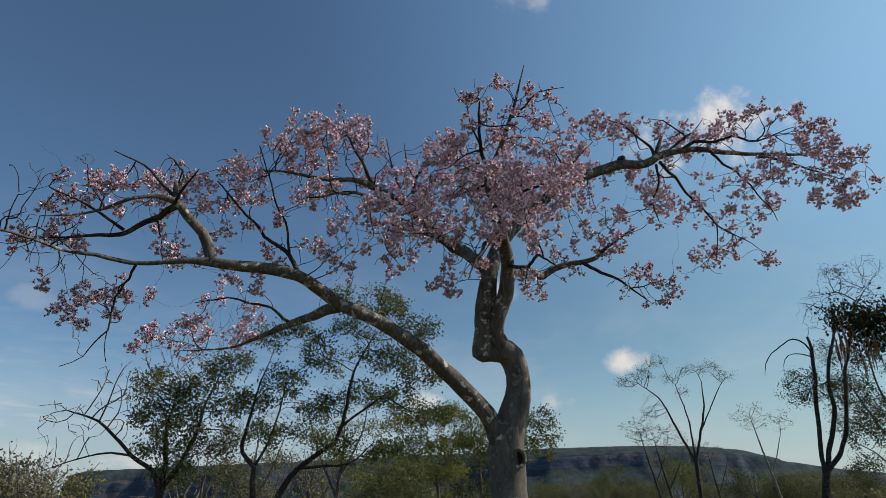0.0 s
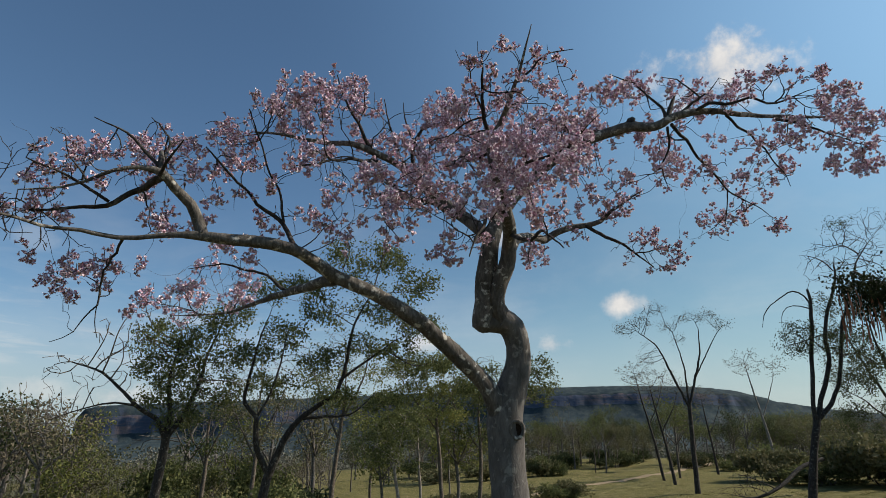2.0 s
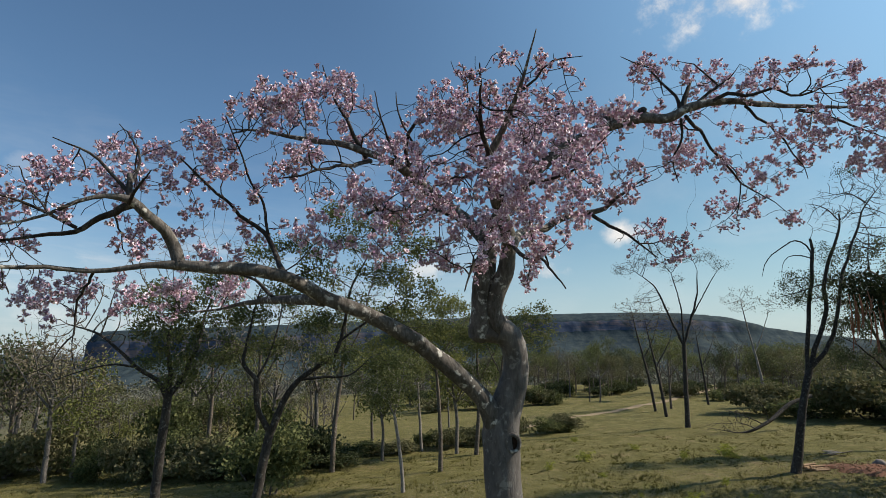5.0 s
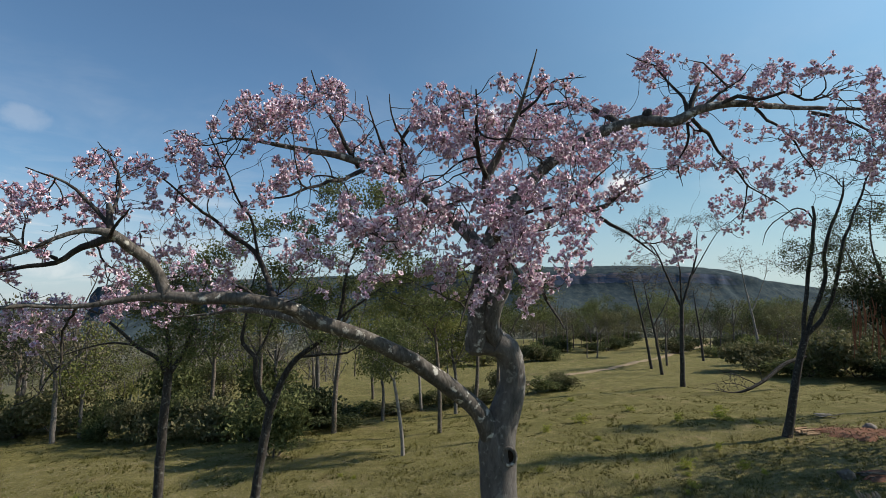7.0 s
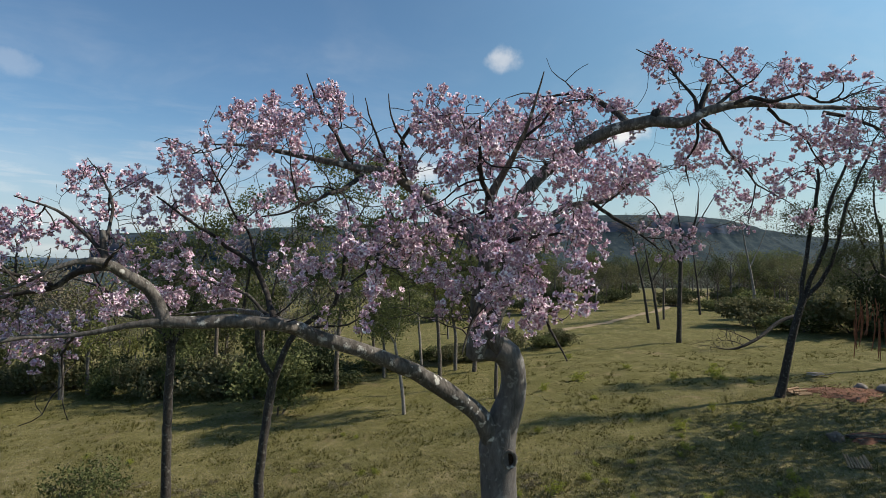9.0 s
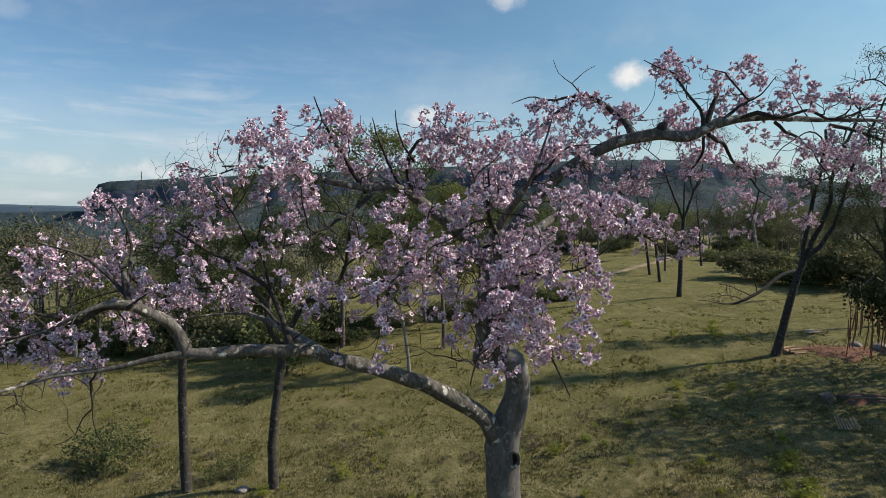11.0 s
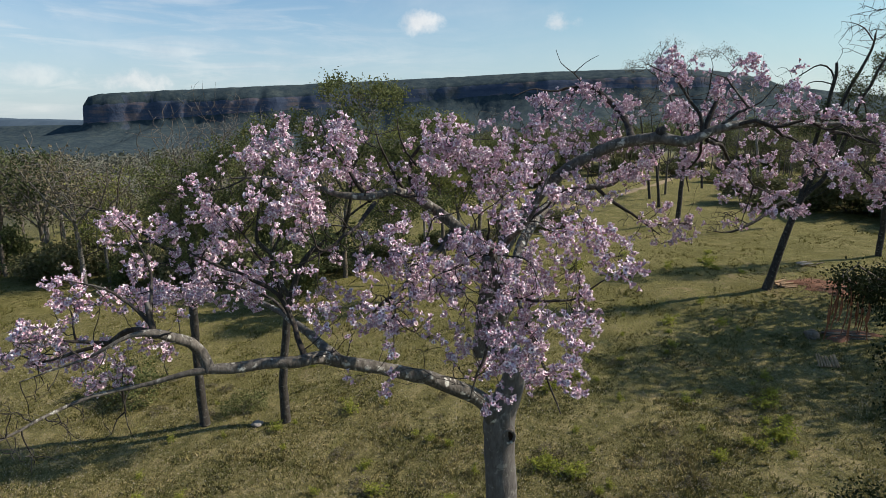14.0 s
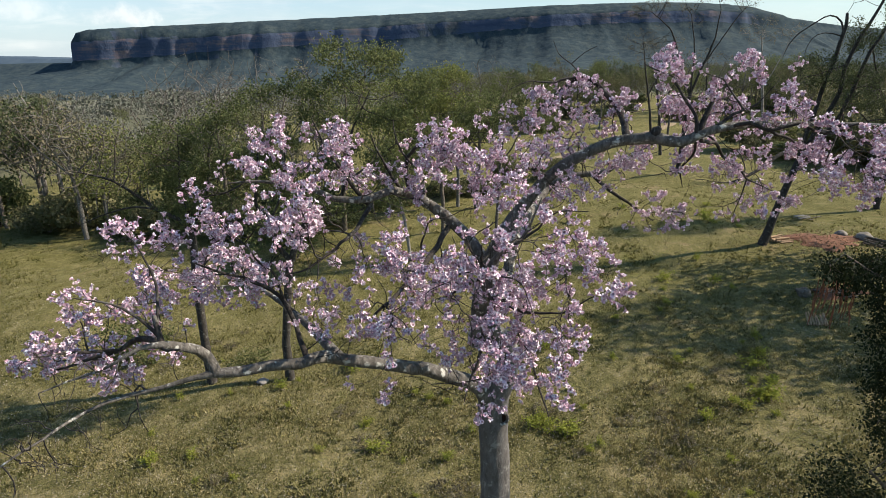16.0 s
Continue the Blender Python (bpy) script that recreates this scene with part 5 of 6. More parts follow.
    for k, (x, y, h, lean) in enumerate(((24.4, 68.9, 11.5, -2.2), (22.7, 61.4, 9.5, -1.6), (34.6, 78.3, 9.5, -1.0), (35.4, 66.0, 12.0, -2.0), (24.6, 27.4, 12.0, -0.6))):
        b = (x, y, gz(x, y))
        z = b[2]
        tree("bare_tree", b, [[(x, y, z - 0.3, 0.24), (x + lean * 0.3, y, z + h * 0.35, 0.18), (x + lean * 0.7, y, z + h * 0.7, 0.12), (x + lean, y, z + h, 0.03)],
                              [(x + lean * 0.45, y, z + h * 0.5, 0.1), (x + lean * 0.3 + 1.3, y, z + h * 0.8, 0.05), (x + lean * 0.3 + 1.8, y, z + h, 0.02)]],
             [(x + lean, y, z + h * 0.98, 2.2, 2.0, 1.5), (x + lean * 0.3 + 1.8, y, z + h * 0.95, 1.4, 1.4, 1.2)], 40 + k, "thin tall tree with an almost leafless crown", n_att=170, per=6, leaf_size=0.08,
             leaf_mat=LEAF_DRY, bark_mat=BARK_PALE if k == 3 else BARK_DARK, step=0.4, kill=0.38, tip_r=0.014, group="thin trees on the meadow")
    b = (27.5, 37.5, gz(27.5, 37.5))
    tree("leafy_tree", b, [[(27.5, 37.5, 1.0, 0.28), (27.4, 37.5, 4.5, 0.22), (27.0, 37.4, 8.0, 0.18), (26.8, 37.3, 10.5, 0.1)], [(27.2, 37.4, 6.5, 0.13), (25.6, 37.2, 9.5, 0.09), (24.3, 37.0, 12.0, 0.04)],
                           [(27.0, 37.4, 7.5, 0.13), (28.6, 37.2, 10.5, 0.09), (29.6, 37.0, 13.0, 0.04)], [(26.8, 37.3, 9.5, 0.1), (26.4, 37.3, 12.2, 0.07), (26.6, 37.2, 14.6, 0.02)], [(27.4, 37.5, 5.5, 0.1), (25.4, 37.1, 7.4, 0.06), (23.9, 36.9, 8.2, 0.02)]],
         [(24.6, 37, 11.6, 1.4, 1.5, 0.7), (26.4, 37.2, 13.4, 1.5, 1.5, 0.8), (28.8, 37, 12.4, 1.6, 1.5, 0.8), (26.2, 37, 10.2, 1.6, 1.5, 0.6), (28.8, 37, 9.6, 1.6, 1.5, 0.7), (24.6, 37, 8.6, 1.3, 1.3, 0.6), (27.6, 37, 7.4, 1.6, 1.5, 0.6), (24.2, 36.8, 7.0, 1.0, 1.1, 0.5)], 137,
         "tall loose-crowned tree with dark green leaves", n_att=620, per=34, leaf_size=0.075, spread=0.18, leaf_mat=LEAF_DARK, bark_mat=BARK_DARK, step=0.32, kill=0.3, tip_r=0.011)
    # the dense tree close on the east side, shade in its leaf colour, with hanging pods
    b = (9.6, 11.6, gz(9.6, 11.6))
    root = tree("dense_tree", b, [[(9.6, 11.6, 0.2, 0.3), (9.5, 11.6, 3.0, 0.25), (9.3, 11.5, 5.5, 0.2), (9.1, 11.5, 7.0, 0.12)],
                                  [(9.4, 11.5, 5.0, 0.12), (8.5, 11.4, 6.6, 0.08), (7.6, 11.4, 7.6, 0.05), (6.7, 11.4, 8.2, 0.02)],
                                  [(9.4, 11.5, 4.5, 0.1), (8.6, 11.2, 5.6, 0.07), (7.6, 11.1, 6.4, 0.03)],
                                  [(9.5, 11.6, 2.5, 0.1), (8.6, 11.0, 3.6, 0.07), (7.5, 10.7, 4.6, 0.03)]],
                [(8.8, 11.4, 7.8, 1.3, 1.2, 1.1), (7.75, 11.4, 7.7, 0.55, 0.7, 0.7), (7.2, 11.4, 7.8, 0.38, 0.45, 0.38), (6.6, 11.4, 7.92, 0.26, 0.3, 0.2), (6.85, 11.4, 7.85, 0.3, 0.35, 0.26), (8.0, 11.3, 6.6, 0.45, 0.6, 0.5), (7.95, 11.2, 6.2, 0.36, 0.5, 0.8), (8.0, 11.2, 5.3, 0.36, 0.5, 0.6), (8.45, 10.7, 4.8, 0.7, 0.7, 0.6)], 39,
                "dense green tree with shade-darkened leaves and hanging seed pods", n_att=1250, leaf_size=0.038, per=110, spread=0.11, step=0.2, kill=0.2, leaf_mat=LEAF_SHADED, droop=1.2)
    # trees beyond the east edge that shade the meadow
    for k, (x, y, h) in enumerate(((24.6, 28.4, 9.5), (24.6, 25.2, 13.6), (25.5, 22.4, 11.0))):
        z = gz(x, y)
        tree("shade_tree", (x, y, z), [[(x, y, z - 0.3, 0.28), (x + 0.1, y, z + h * 0.3, 0.22), (x, y, z + h * 0.6, 0.15), (x, y, z + h * 0.85, 0.05)]],
             [(x - 0.6, y, z + h * 0.75, 2.4, 2.6, h * 0.2), (x + 1.2, y + 0.6, z + h * 0.62, 2.2, 2.2, h * 0.18), (x - 1.2, y - 1.0, z + h * 0.6, 1.6, 1.8, h * 0.15)], 90 + k, "broad dark green tree at the meadow's east edge",
             n_att=300, leaf_size=0.17, per=24, spread=0.4, step=0.5, kill=0.5, leaf_mat=LEAF_DARK, group="trees at the east edge")
    rng = np.random.default_rng(77)
    for _ in range(26):
        x, y, z = rng.uniform(6.3, 6.95), rng.uniform(11.15, 11.6), rng.uniform(7.5, 7.85)
        h = rng.uniform(0.3, 0.65)
        s = Soup()
        tube(s, [(x, y, z), (x + rng.normal(0, 0.02), y, z - h * 0.5), (x + rng.normal(0, 0.03), y, z - h)], [0.005, 0.010, 0.006], 5, tip=False)
        local("seed_pod", s, POD, b, root, label="long red-brown seed pod")


near_trees()


# ---- undergrowth and woods ----
def bush(name, base, size, seed, leaf_mat, label, n=160, per=9, leaf=0.12, group="", stems=5, category="bush"):
    rng = np.random.default_rng(seed)
    root = thing(name, base, label, category, group)
    w, d, h = size
    g = Growth()
    z0 = base[2]
    for k in range(stems):
        a = k * 6.28 / stems + rng.uniform(0, 0.8)
        x, y = base[0] + 0.1 * w * math.cos(a), base[1] + 0.1 * d * math.sin(a)
        g.limb(spline([(x, y, z0 - 0.1, 0.02 * h), (x + 0.2 * w * math.cos(a), y + 0.2 * d * math.sin(a), z0 + 0.3 * h, 0.014 * h), (x + 0.38 * w * math.cos(a), y + 0.38 * d * math.sin(a), z0 + 0.62 * h, 0.006 * h)], 0.12 * h))
    lobes = []
    for _ in range(6):
        lobes.append((base[0] + rng.uniform(-0.55, 0.55) * w, base[1] + rng.uniform(-0.5, 0.5) * d, z0 + rng.uniform(0.3, 0.75) * h, 0.42 * w, 0.42 * d, rng.uniform(0.2, 0.34) * h))
    att = in_lobes(lobes, n, rng, 0.4)
    att[:, 2] = np.maximum(att[:, 2], z0 + 0.06 * h)
    g.grow(att, rng, 0.1 * h, 3 * h, 0.11 * h, 40, 0.1, 0.25)
    g.finish(0.004)
    s = Soup()
    for i in range(len(g.p)):
        if g.fixed[i] and g.par[i] >= 0 and g.fixed[g.par[i]]:
            g.fixed[i] = False
    g.kids = [[] for _ in g.p]
    for i, q in enumerate(g.par):
        if q >= 0:
            g.kids[q].append(i)
    g.twigs(s)
    local("stem_mass", s, BARK_BROWN, base, root, kind="stuff")
    s = Soup()
    leaves(s, att, rng, leaf, per, 0.07 * h, 0.2)
    local("foliage", s, leaf_mat, base, root, smooth=False, kind="stuff")
    return root


def place(ob, x, y, turn, size, high=None):
    m = Matrix.LocRotScale((x, y, gz(x, y)), Euler((0, 0, turn)), (size, size, high or size))
    return copy_thing(ob, m)


def undergrowth():
    rng = np.random.default_rng(8)
    dark = bush("bush", (-14.0, 40.5, gz(-14, 40.5)), (4.2, 3.2, 2.5), 51, LEAF_OLIVE, "dense olive green bush at the wood's edge", 260, 13, 0.19, "bushes along the wood's edge")
    green = bush("bush", (-10.8, 38.8, gz(-10.8, 38.8)), (3.0, 2.6, 3.0), 52, LEAF, "tall leafy green bush at the wood's edge", 240, 12, 0.17, "bushes along the wood's edge")
    fresh = bush("bush", (-8.5, 34.5, gz(-8.5, 34.5)), (2.6, 2.2, 3.4), 53, LEAF, "light green bush at the wood's edge", 220, 11, 0.17, "bushes along the wood's edge")
    deep = bush("bush", (-9.5, 41.5, gz(-9.5, 41.5)), (3.8, 3.0, 2.8), 57, LEAF_DARK, "dense dark green bush at the wood's edge", 260, 13, 0.18, "bushes along the wood's edge")
    for x, y, k, s in ((-26, 43, 0, 1.1), (-22, 42.5, 1, 0.95), (-18.5, 42, 0, 1.0), (-16, 43.5, 1, 1.1), (-11.5, 43, 0, 1.2), (-8.2, 44, 0, 1.0), (-5.5, 45.8, 1, 0.7), (-3.2, 46.5, 0, 0.7), (-1.2, 48, 1, 0.6), (1.5, 47.5, 0, 0.75),
                       (3.5, 49, 0, 0.7), (9.5, 54, 1, 0.8), (11.3, 55, 0, 0.7), (6.5, 51.5, 0, 0.8), (-30, 44, 0, 1.2), (-34, 46, 1, 1.2), (-20, 47, 2, 1.2), (-27, 48, 2, 1.1), (-13, 47, 2, 1.1),
                       (38.0, 49.5, 3, 1.5), (42, 49, 3, 1.6), (34, 56, 1, 1.3), (38, 55, 0, 1.7), (42, 52, 3, 1.7), (45, 48, 1, 1.6), (33, 62, 0, 1.2), (37, 68, 1, 1.2), (41, 62, 0, 1.3), (36.5, 46.5, 3, 0.95), (39.5, 46, 3, 1.1), (39, 52.5, 3, 1.1), (-24, 45, 3, 0.9), (-12.8, 44.5, 3, 0.8), (-6.8, 42.5, 3, 0.8), (-17, 44, 3, 0.9)):
        place((dark, green, fresh, deep)[k], x + rng.uniform(-0.6, 0.6), y + rng.uniform(-1.2, 1.2), rng.uniform(0, 6.28), s * rng.uniform(0.7, 1.1), s * rng.uniform(0.5, 1.2))
    for _ in range(64):
        y = rng.uniform(84, 140)
        x = rng.uniform(-6, 0.7 * y)
        if abs(x - (0.53 * y - 20)) > 4:
            place((deep, green, dark)[int(rng.integers(3))], x, y, rng.uniform(0, 6.28), rng.uniform(0.6, 1.25), rng.uniform(0.5, 1.0))
    low = bush("shrub", (-12.4, 23.6, gz(-12.4, 23.6)), (2.1, 1.5, 1.6), 54, LEAF, "loose green shrub in the meadow", 170, 10, 0.085, "shrubs in the meadow")
    for x, y, s in ((-7.0, 21.9, 0.5), (6.6, 9.0, 1.3)):
        place(low, x, y, rng.uniform(0, 6.28), s)
    near = bush("shrub", (8.6, 11.6, gz(8.6, 11.6)), (1.0, 1.1, 3.0), 56, LEAF_SHADED, "leafy shrub with shade-darkened leaves under the dense tree", 260, 40, 0.05)
    weed = bush("weed", (10.6, 18.2, gz(10.6, 18.2)), (0.62, 0.5, 0.5), 55, LEAF_FRESH, "small bright green weed in the grass", 46, 6, 0.05, "weeds in the meadow", 4, "plant")
    spots = [(10.4, 18.0, 1.5), (10.1, 18.2, 1.0), (11.06, 20.0, 1.5), (8.1, 17.25, 1.0), (3.0, 17.5, 1.3), (4.0, 17.1, 1.4), (3.6, 17.5, 1.0), (-1.8, 17.0, 1.3), (0.4, 16.4, 0.8), (-8.3, 16.8, 1.2), (-5.3, 20.5, 1.0), (-3.1, 21.7, 1.3), (10.9, 28.0, 1.5), (13.0, 27.3, 1.1), (17.1, 37.8, 1.8), (16.5, 36.6, 1.3),
             (8.9, 37.8, 2.0), (4.3, 22.0, 1.1), (10.9, 18.9, 1.0), (10.4, 19.0, 0.7), (11.5, 20.7, 0.8), (9.2, 18.0, 0.9), (9.8, 25.3, 0.9), (10.3, 26.6, 0.7), (11.9, 22.0, 0.8), (3.3, 17.9, 0.9), (3.9, 17.3, 0.7), (-2.0, 18.2, 0.8), (9.6, 17.7, 0.8), (10.1, 17.2, 0.6), (-7.2, 17.2, 0.8), (2.2, 18.6, 0.6), (11.6, 20.8, 0.9),
             (14.0, 36.5, 1.2), (8.5, 33, 1.0), (6.4, 36, 1.1), (12.3, 40, 1.2), (3.2, 30.2, 0.9), (16.4, 35.8, 1.1), (17.5, 34.8, 0.9), (1.2, 17.6, 0.5), (-3.4, 17.0, 0.6), (6.0, 22.4, 0.6), (7.4, 24.1, 0.7), (-0.6, 19.6, 0.6), (4.6, 19.4, 0.5),
             *[(float(rng.uniform(-0.62, 0.72) * q), float(q), float(rng.uniform(0.3, 0.75))) for q in rng.uniform(13.5, 30, 46)], (8.0, 15.6, 0.6), (-5.6, 16.0, 0.5), (-9.0, 18.4, 0.6), (13.2, 30.0, 0.8), (18, 40, 1.2), (5, 42, 1.2), (10, 46, 1.3)]
    brown = bush("weed", (0.4, 15.2, gz(0.4, 15.2)), (0.6, 0.5, 0.42), 58, LEAF_DRY, "small withered brown weed in the grass", 50, 5, 0.045, "withered weeds in the meadow", 4, "plant")
    for _ in range(40):
        y = rng.uniform(13, 26)
        x = rng.uniform(-0.55, 0.5) * y
        place(brown, x, y, rng.uniform(0, 6.28), rng.uniform(0.4, 1.0), rng.uniform(0.3, 0.8))
    for x, y, s in spots:
        place(weed, x, y, rng.uniform(0, 6.28), s * 0.85, (s * 0.85) ** 0.5 * rng.uniform(0.55, 0.95))


undergrowth()


def far_tree(name, seed, h, w, leaf_mat, per, label, bark_mat=None, n=120, leaf=0.14, group="scattered trees on the plain"):
    rng = np.random.default_rng(seed)
    b = (0.0, 0.0, 0.0)
    limbs = [[(0, 0, -0.5, 0.03 * h), (rng.uniform(-0.2, 0.2), 0, h * 0.3, 0.023 * h), (rng.uniform(-0.4, 0.4), 0, h * 0.55, 0.018 * h), (rng.uniform(-0.5, 0.5), 0, h * 0.75, 0.008 * h)]]
    for k in range(4):
        a = k * 1.57 + rng.uniform(0, 1)
        limbs.append([(0, 0, h * 0.42, 0.012 * h), (0.25 * w * math.cos(a), 0.25 * w * math.sin(a), h * 0.62, 0.008 * h), (0.42 * w * math.cos(a), 0.42 * w * math.sin(a), h * 0.82, 0.003 * h)])
    lobes = [(rng.uniform(-0.3, 0.3) * w, rng.uniform(-0.3, 0.3) * w, h * rng.uniform(0.5, 0.95), w * rng.uniform(0.18, 0.36), w * rng.uniform(0.18, 0.36), h * rng.uniform(0.07, 0.13)) for _ in range(8)]
    return tree(name, b, limbs, lobes, seed, label, n_att=n, per=per, leaf_size=leaf, spread=0.35, leaf_mat=leaf_mat, bark_mat=bark_mat, slim=0.58, step=0.5, kill=0.5, reach=8, tip_r=0.022, group=group)


def plain_trees():
    rng = np.random.default_rng(9)
    kinds = [far_tree("savanna_tree", 61, 8.5, 6.0, LEAF, 26, "open-crowned green savanna tree"), far_tree("savanna_tree", 62, 9.5, 6.5, LEAF_DRY, 8, "brownish sparse savanna tree", BARK_ASH, 150),
             far_tree("savanna_tree", 63, 8.0, 5.0, LEAF_DARK, 26, "dark green savanna tree"), far_tree("savanna_tree", 64, 9.0, 6.5, None, 0, "bare grey savanna tree", BARK_ASH, 300),
             far_tree("savanna_tree", 65, 6.5, 6.0, LEAF_OLIVE, 26, "low spreading olive savanna tree", BARK_BROWN, 150), far_tree("savanna_tree", 66, 7.5, 5.5, None, 0, "bare grey twiggy savanna tree", BARK_ASH, 340),
             far_tree("savanna_tree", 67, 10.0, 4.5, LEAF_OLIVE, 10, "slim half-leafless savanna tree", BARK_ASH, 150), far_tree("savanna_tree", 68, 7.5, 4.5, LEAF_LIGHT, 24, "yellow-green savanna tree with a slanting pale trunk", BARK_ASH, 130)]
    first = [(-30.9, 46.5, 3, 1.15), (-26.9, 46.7, 5, 1.2), (-19.4, 50.8, 5, 1.5), (-12.0, 47.0, 3, 1.1), (-24.5, 41.0, 1, 1.1), (-9.0, 48.0, 6, 1.1), (-29.1, 43.9, 2, 1.15), (-23.4, 42.0, 7, 1.0), (-33.5, 45.5, 2, 1.2), (1.5, 44.5, 7, 1.1), (-3.5, 43.0, 7, 0.9), (-29.5, 45, 1, 1.25), (23.1, 87, 3, 0.8)]
    for k, (x, y, kind, s) in enumerate(first):
        place(kinds[kind], x, y, rng.uniform(0, 6.28), s)
    made = 0
    while made < 120:
        y = rng.uniform(46, 165)
        x = rng.uniform(-0.85, 0.85) * y if made % 2 else rng.uniform(-0.85, -0.08) * y
        meadow_free = -4 < x < 0.55 * y and y < 95
        if meadow_free and rng.uniform() > 0.14:
            continue
        if abs(x - (0.53 * y - 20)) < 3.5 and y > 55:
            continue
        if 15 < x < 40 and y < 60:
            continue
        low = 0.55 if -0.66 < x / y < -0.16 else 1.0
        place(kinds[int(rng.choice(8, p=[0.16, 0.10, 0.08, 0.20, 0.18, 0.12, 0.10, 0.06]))], x, y, rng.uniform(0, 6.28), rng.uniform(0.7, 1.1) * low, rng.uniform(0.8, 1.15) * low)
        made += 1
    made = 0
    while made < 26:
        y = 45 + 60 * rng.uniform() ** 1.4
        x = rng.uniform(-0.86, -0.10) * y - 2
        low = 0.55 if -0.66 < x / y < -0.16 else 0.9
        place(kinds[int(rng.choice(8, p=[0.18, 0.08, 0.12, 0.20, 0.20, 0.08, 0.08, 0.06]))], x, y, rng.uniform(0, 6.28), rng.uniform(0.85, 1.2) * low, rng.uniform(0.9, 1.25) * low)
        made += 1
    made = 0
    while made < 110:
        y = rng.uniform(86, 150)
        x = rng.uniform(-8, 0.75 * y)
        if abs(x - (0.53 * y - 20)) < 4:
            continue
        place(kinds[int(rng.choice(7, p=[0.28, 0.14, 0.2, 0.06, 0.2, 0.04, 0.08]))], x, y, rng.uniform(0, 6.28), rng.uniform(0.6, 1.05), rng.uniform(0.7, 1.15))
        made += 1
    for k, (x, y) in zip(kinds, ((-33, 52), (-37, 58), (48, 60), (-19, 55), (-27, 50), (-44, 62), (-12, 60), (-15, 49))):
        k.location = (x, y, gz(x, y))


plain_trees()


def woods():
    """The far woods between the meadow and the mesa, as loose crowns."""
    rng = np.random.default_rng(10)
    s = Soup()

    def crowns(n, lo, hi, quads, leaf, high, west_only=False):
        got = 0
        while got < n:
            y = math.sqrt(rng.uniform(lo * lo, hi * hi))
            x = rng.uniform(-1.0, 1.0) * (y + 10)
            if y < 150 and x > -10 - 0.10 * y:
                continue
            h, w = high * rng.uniform(0.6, 1.2), high * rng.uniform(0.35, 0.7)
            c = np.array([x, y, gz(x, y) + h * 0.6])
            d = rng.normal(size=(quads, 3))
            d /= np.linalg.norm(d, axis=1)[:, None]
            at = c + d * rng.uniform(0.5, 1.0, (quads, 1)) * np.array([w, w, h * 0.42])
            leaves(s, at, rng, leaf, 1, leaf * 0.4, 0.0, 1.3)
            got += 1

    crowns(150, 70, 150, 110, 0.30, 4.5)
    crowns(1100, 140, 380, 60, 0.75, 7.0)
    crowns(3000, 380, 1250, 26, 1.9, 8.0)
    tagged(new("woods", s.mesh("woods", WOODS)), "grey-green dry woodland stretching to the mesa", "woods", kind="stuff")


woods()


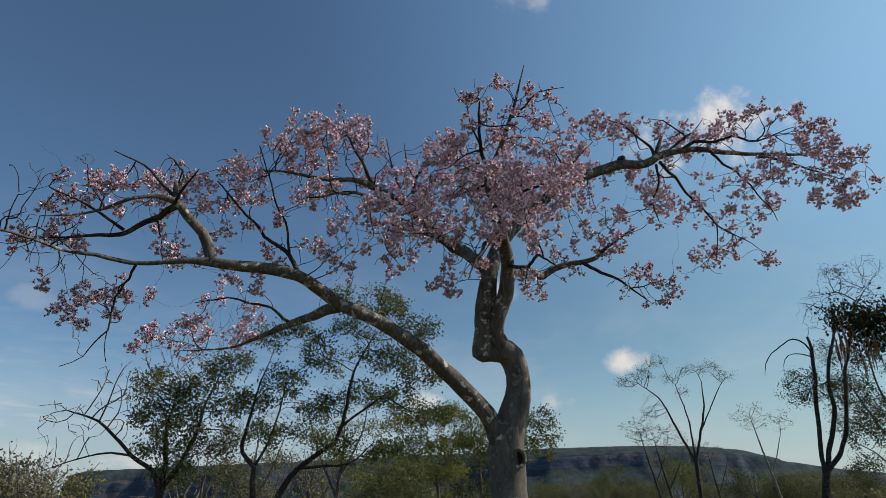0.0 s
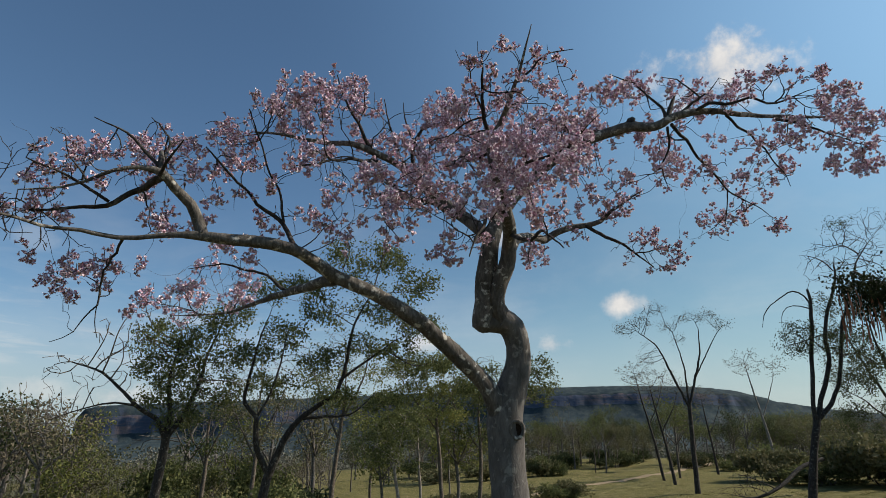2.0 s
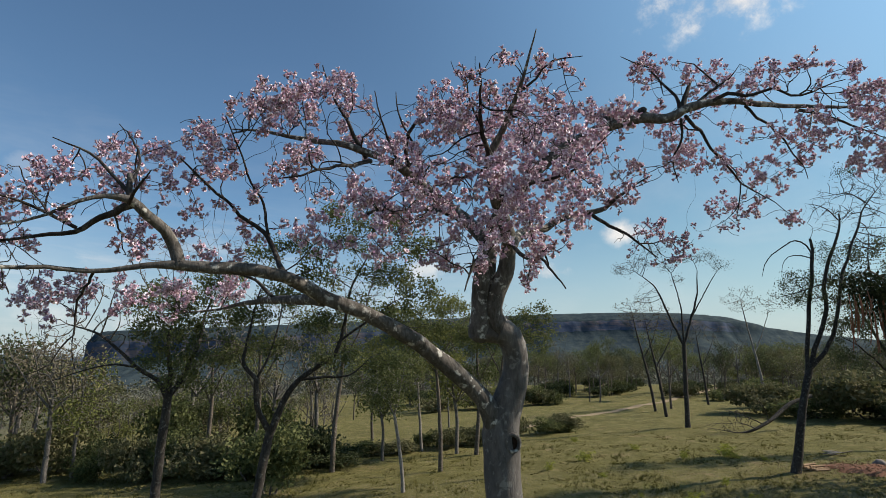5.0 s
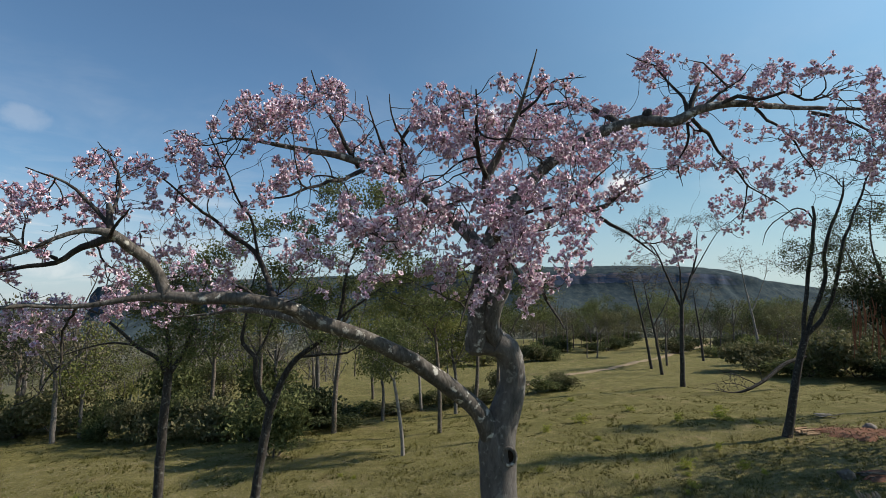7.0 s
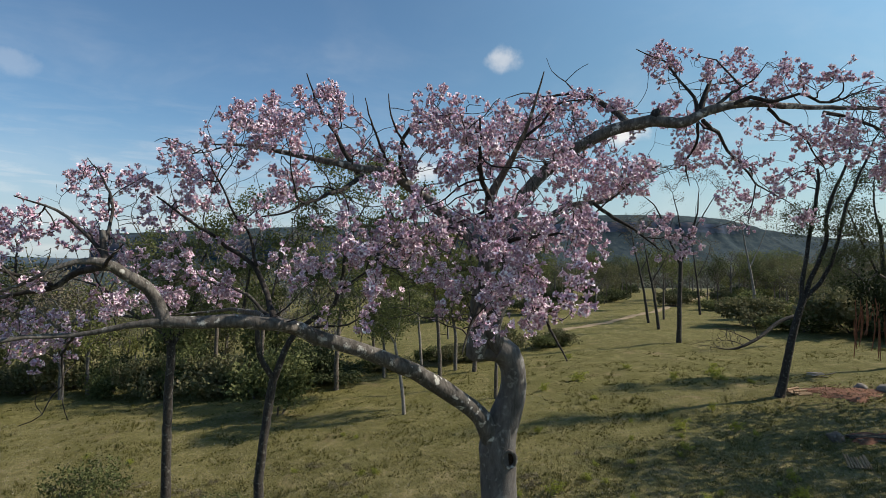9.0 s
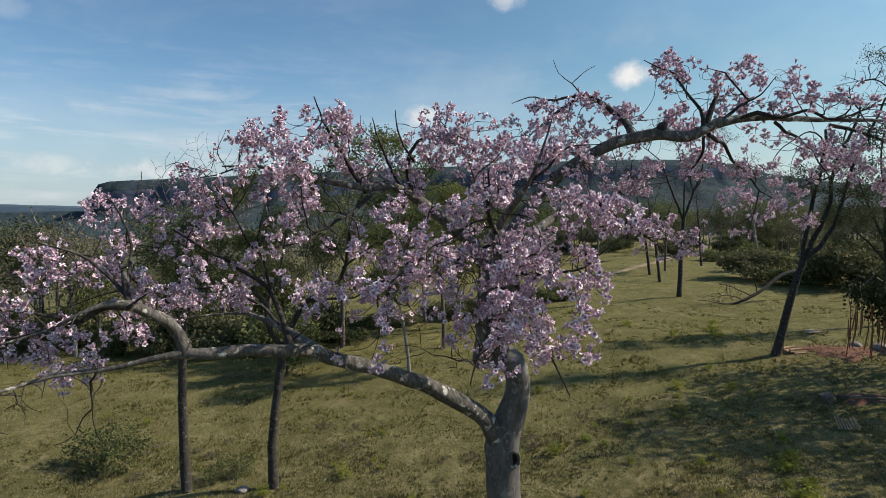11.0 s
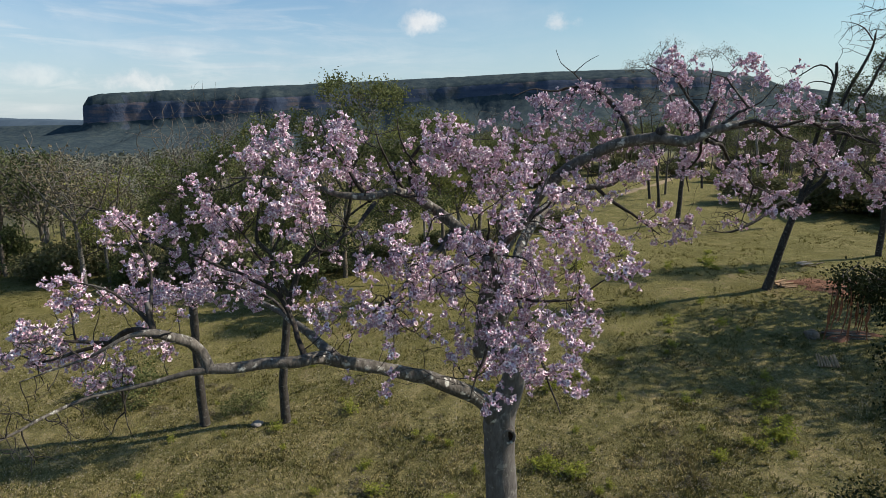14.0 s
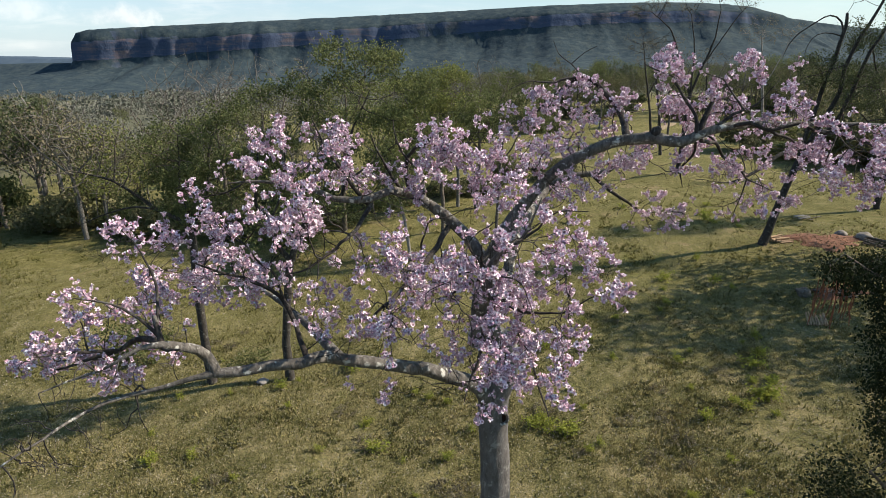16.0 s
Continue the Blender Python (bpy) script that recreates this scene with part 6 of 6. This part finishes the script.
def grass():
    rng = np.random.default_rng(12)
    s = Soup()
    n = 130000
    y = 10 + 42 * rng.uniform(0, 1, n) ** 1.5
    x = rng.uniform(-0.85, 0.9, n) * (y + 2)
    clump = np.sin(x * 0.9 + 2 * np.sin(y * 0.5)) + np.sin(y * 1.1 + 1.5 * np.sin(x * 0.4)) + rng.normal(0, 0.8, n)
    keep = clump > -0.9
    x, y = x[keep], y[keep]
    n = len(x)
    base = np.stack([x, y, ground_z(x, y)], axis=1)
    for _ in range(4):
        a = rng.uniform(0, 6.28, n)
        h = rng.uniform(0.03, 0.11, n) * (1 - 0.5 * np.clip((y - 18) / 14, 0, 1)) * (1 + 0.5 * (rng.uniform(size=n) > 0.93))
        w = rng.uniform(0.008, 0.02, n) * 1.6
        o = np.stack([np.cos(a), np.sin(a), np.zeros(n)], axis=1)
        t = np.stack([-np.sin(a), np.cos(a), np.zeros(n)], axis=1)
        b = base + o * rng.uniform(0, 0.06, (n, 1)) - np.array([0, 0, 0.03])
        up = np.stack([np.zeros(n), np.zeros(n), h], axis=1)
        lean = o * (h * rng.uniform(0.2, 0.9, n))[:, None]
        v = np.stack([b - t * w[:, None], b + t * w[:, None], b + up + lean + t * w[:, None] * 0.3, b + up + lean - t * w[:, None] * 0.3], axis=1).reshape(-1, 3)
        s.add(v, np.arange(n * 4).reshape(-1, 4))
    # taller dry tufts in drifts
    m = 15000
    ty = 11 + 34 * rng.uniform(0, 1, m) ** 1.3
    tx = rng.uniform(-0.8, 0.85, m) * (ty + 1)
    drift = np.array([noise.fractal(Vector((a * 0.35, b * 0.35, 2.0)), 1.0, 2.0, 4) for a, b in zip(tx, ty)])
    keep = drift > 0.12
    tx, ty = tx[keep], ty[keep]
    m = len(tx)
    root = np.stack([tx, ty, ground_z(tx, ty) - 0.03], axis=1)
    tall = rng.uniform(0.10, 0.24, m)
    for _ in range(11):
        a = rng.uniform(0, 6.28, m)
        h = tall * rng.uniform(0.5, 1.1, m)
        w = rng.uniform(0.006, 0.012, m)[:, None]
        o = np.stack([np.cos(a), np.sin(a), np.zeros(m)], axis=1)
        t = np.stack([-np.sin(a), np.cos(a), np.zeros(m)], axis=1)
        b = root + o * rng.uniform(0, 0.09, (m, 1))
        end = b + o * (h * rng.uniform(0.2, 0.8, m))[:, None] + np.stack([np.zeros(m), np.zeros(m), h], axis=1)
        s.add(np.stack([b - t * w, b + t * w, end + t * w * 0.3, end - t * w * 0.3], axis=1).reshape(-1, 3), np.arange(m * 4).reshape(-1, 4))
    tagged(new("grass", s.mesh("grass", GRASS)), "short dry yellow-green grass tufts", "grass", kind="stuff")
    # pale fallen leaves and pebbles
    s = Soup()
    n = 80000
    y = 11 + 24 * rng.uniform(0, 1, n) ** 1.3
    x = rng.uniform(-0.8, 0.85, n) * (y + 1)
    at = np.stack([x, y, ground_z(x, y) + 0.06], axis=1)
    leaves(s, at, rng, 0.026, 1, 0.02, 0.0, 1.4)
    tagged(new("leaf_litter", s.mesh("leaf_litter", LITTER)), "pale dry fallen leaves strewn in the grass", "leaf litter", kind="stuff")


grass()


# ---- cut wood and debris ----
def logs(name, x, y, label, count, length, radius, mat, seed, turn, upright=0.0, category="firewood"):
    rng = np.random.default_rng(seed)
    base = (x, y, gz(x, y))
    root = thing(name, base, label, category)
    for k in range(count):
        off = (k - count / 2) * radius * 2.3
        a = turn + rng.normal(0, 0.12)
        r = radius * rng.uniform(0.7, 1.2)
        d = np.array([math.cos(a), math.sin(a), upright])
        d /= np.linalg.norm(d)
        l = length * rng.uniform(0.8, 1.15)
        p = np.array([-math.sin(turn) * off, math.cos(turn) * off, r * 0.8 + (0.12 if k % 3 == 2 and not upright else 0)])
        a0 = p - d * l * (0.5 if not upright else 0.02)
        s = Soup()
        tube(s, [a0 + d * l * t + rng.normal(0, 0.006, 3) for t in (0, 0.33, 0.66, 1)], [r, r * 1.05, r * 0.95, r * 0.9], 8)
        child("log", s.mesh("log", mat, False), root)


logs("firewood_stack", 14.7, 22.7, "stack of split firewood leaning in the grass", 8, 0.55, 0.042, CUT_WOOD, 71, radians(80), 0.55)
logs("log_pile", 18.3, 31.9, "pile of pale cut logs at the foot of the tree", 7, 0.9, 0.06, CUT_WOOD, 72, radians(20))
logs("log_pile", 22.6, 30.6, "heap of brown cut branches on red earth", 9, 1.2, 0.06, BARK_BROWN, 73, radians(120))

def boards(x, y, label, seed, count=7):
    rng = np.random.default_rng(seed)
    root = thing("plank_pile", (x, y, gz(x, y)), label, "planks")
    for k in range(count):
        l, w, h = rng.uniform(0.5, 1.0), rng.uniform(0.08, 0.16), 0.028
        bm = bmesh.new()
        bmesh.ops.create_cube(bm, size=1.0)
        for v in bm.verts:
            v.co = Vector((v.co.x * l * (1 + 0.04 * v.co.y), v.co.y * w, v.co.z * h))
        bmesh.ops.bevel(bm, geom=bm.edges[:], offset=0.004, segments=1, affect="EDGES")
        me = bpy.data.meshes.new("plank")
        bm.to_mesh(me)
        bm.free()
        me.materials.append(BARK_PALE if k % 3 else BARK_BROWN)
        ob = child("plank", me, root)
        ob.matrix_basis = Matrix.LocRotScale(Vector((rng.normal(0, 0.3), rng.normal(0, 0.22), 0.05 + 0.034 * k)), Euler((rng.uniform(-0.15, 0.15), rng.uniform(-0.25, 0.25), rng.uniform(-0.7, 0.7))), None)


boards(21.8, 35.9, "few weathered grey boards thrown down in the grass", 74)
logs("branch_heap", 17.0, 25.0, "thin cut branches on scraped red earth", 7, 1.6, 0.035, BARK_BROWN, 75, radians(170))


def boulder(x, y, size, seed, mat, label, name="rock"):
    rng = np.random.default_rng(seed)
    bm = bmesh.new()
    bmesh.ops.create_icosphere(bm, subdivisions=3, radius=size)
    for v in bm.verts:
        v.co *= 1 + 0.35 * noise.noise(v.co * (1.6 / size) + Vector((seed, 0, 0)))
        v.co.z *= 0.72 if size > 0.2 else 0.4
    me = bpy.data.meshes.new(name)
    bm.to_mesh(me)
    bm.free()
    me.materials.append(mat)
    for p in me.polygons:
        p.use_smooth = True
    ob = new(name, me)
    ob.location = (x, y, gz(x, y) + size * 0.35)
    tagged(ob, label, "rock" if name == "rock" else "stump")


boulder(15.7, 25.3, 0.30, 3, BARK_BROWN, "weathered dark tree stump in the grass", "stump")
boulder(-6.2, 21.0, 0.19, 5, STONE, "low pale rock in the grass")
boulder(22.6, 31.6, 0.36, 7, STONE, "pale boulder on red earth")
boulder(21.9, 32.4, 0.28, 8, STONE, "pale boulder on red earth")


def fallen_tree():
    base = (23.0, 47.0, gz(23.0, 47.0))
    tree("fallen_tree", base, [[(29.0, 48.4, 4.1, 0.26), (27.0, 48.0, 3.5, 0.27), (25.2, 47.4, 2.45, 0.24), (23.6, 47.0, 1.75, 0.20), (22.4, 46.8, 1.55, 0.10), (21.2, 46.6, 1.7, 0.04)],
                               [(24.4, 47.2, 2.1, 0.09), (23.2, 47.4, 2.7, 0.06), (21.8, 47.5, 3.1, 0.02)],
                               [(23.8, 47.0, 1.8, 0.08), (22.6, 46.4, 2.2, 0.05), (20.8, 46.2, 2.3, 0.02)],
                               [(24.9, 47.3, 2.3, 0.07), (24.6, 47.0, 3.1, 0.05), (24.0, 46.8, 3.9, 0.015)]], [], 81, "dead fallen tree trunk with bare broken branches", "fallen tree",
         bark_mat=BARK_DARK, bare=[(22.3, 47.0, 2.4, 1.6, 1.0, 0.9), (20.8, 46.8, 2.0, 1.3, 0.8, 0.5), (19.8, 46.8, 1.9, 1.0, 0.6, 0.3)], n_bare=260, step=0.26, kill=0.22, tip_r=0.016, slim=0.55)


fallen_tree()


def wood_chips():
    """Chips and splinters strewn round the cut logs."""
    rng = np.random.default_rng(91)
    s = Soup()
    n = 900
    x, y = rng.normal(20.4, 1.3, n), rng.normal(31.3, 0.9, n)
    at = np.stack([x, y, ground_z(x, y) + 0.09], axis=1)
    leaves(s, at, rng, 0.05, 1, 0.03, 0.0, 2.4)
    tagged(new("wood_chips", s.mesh("wood_chips", CUT_WOOD)), "pale wood chips strewn over red earth", "wood chips", kind="stuff")


wood_chips()
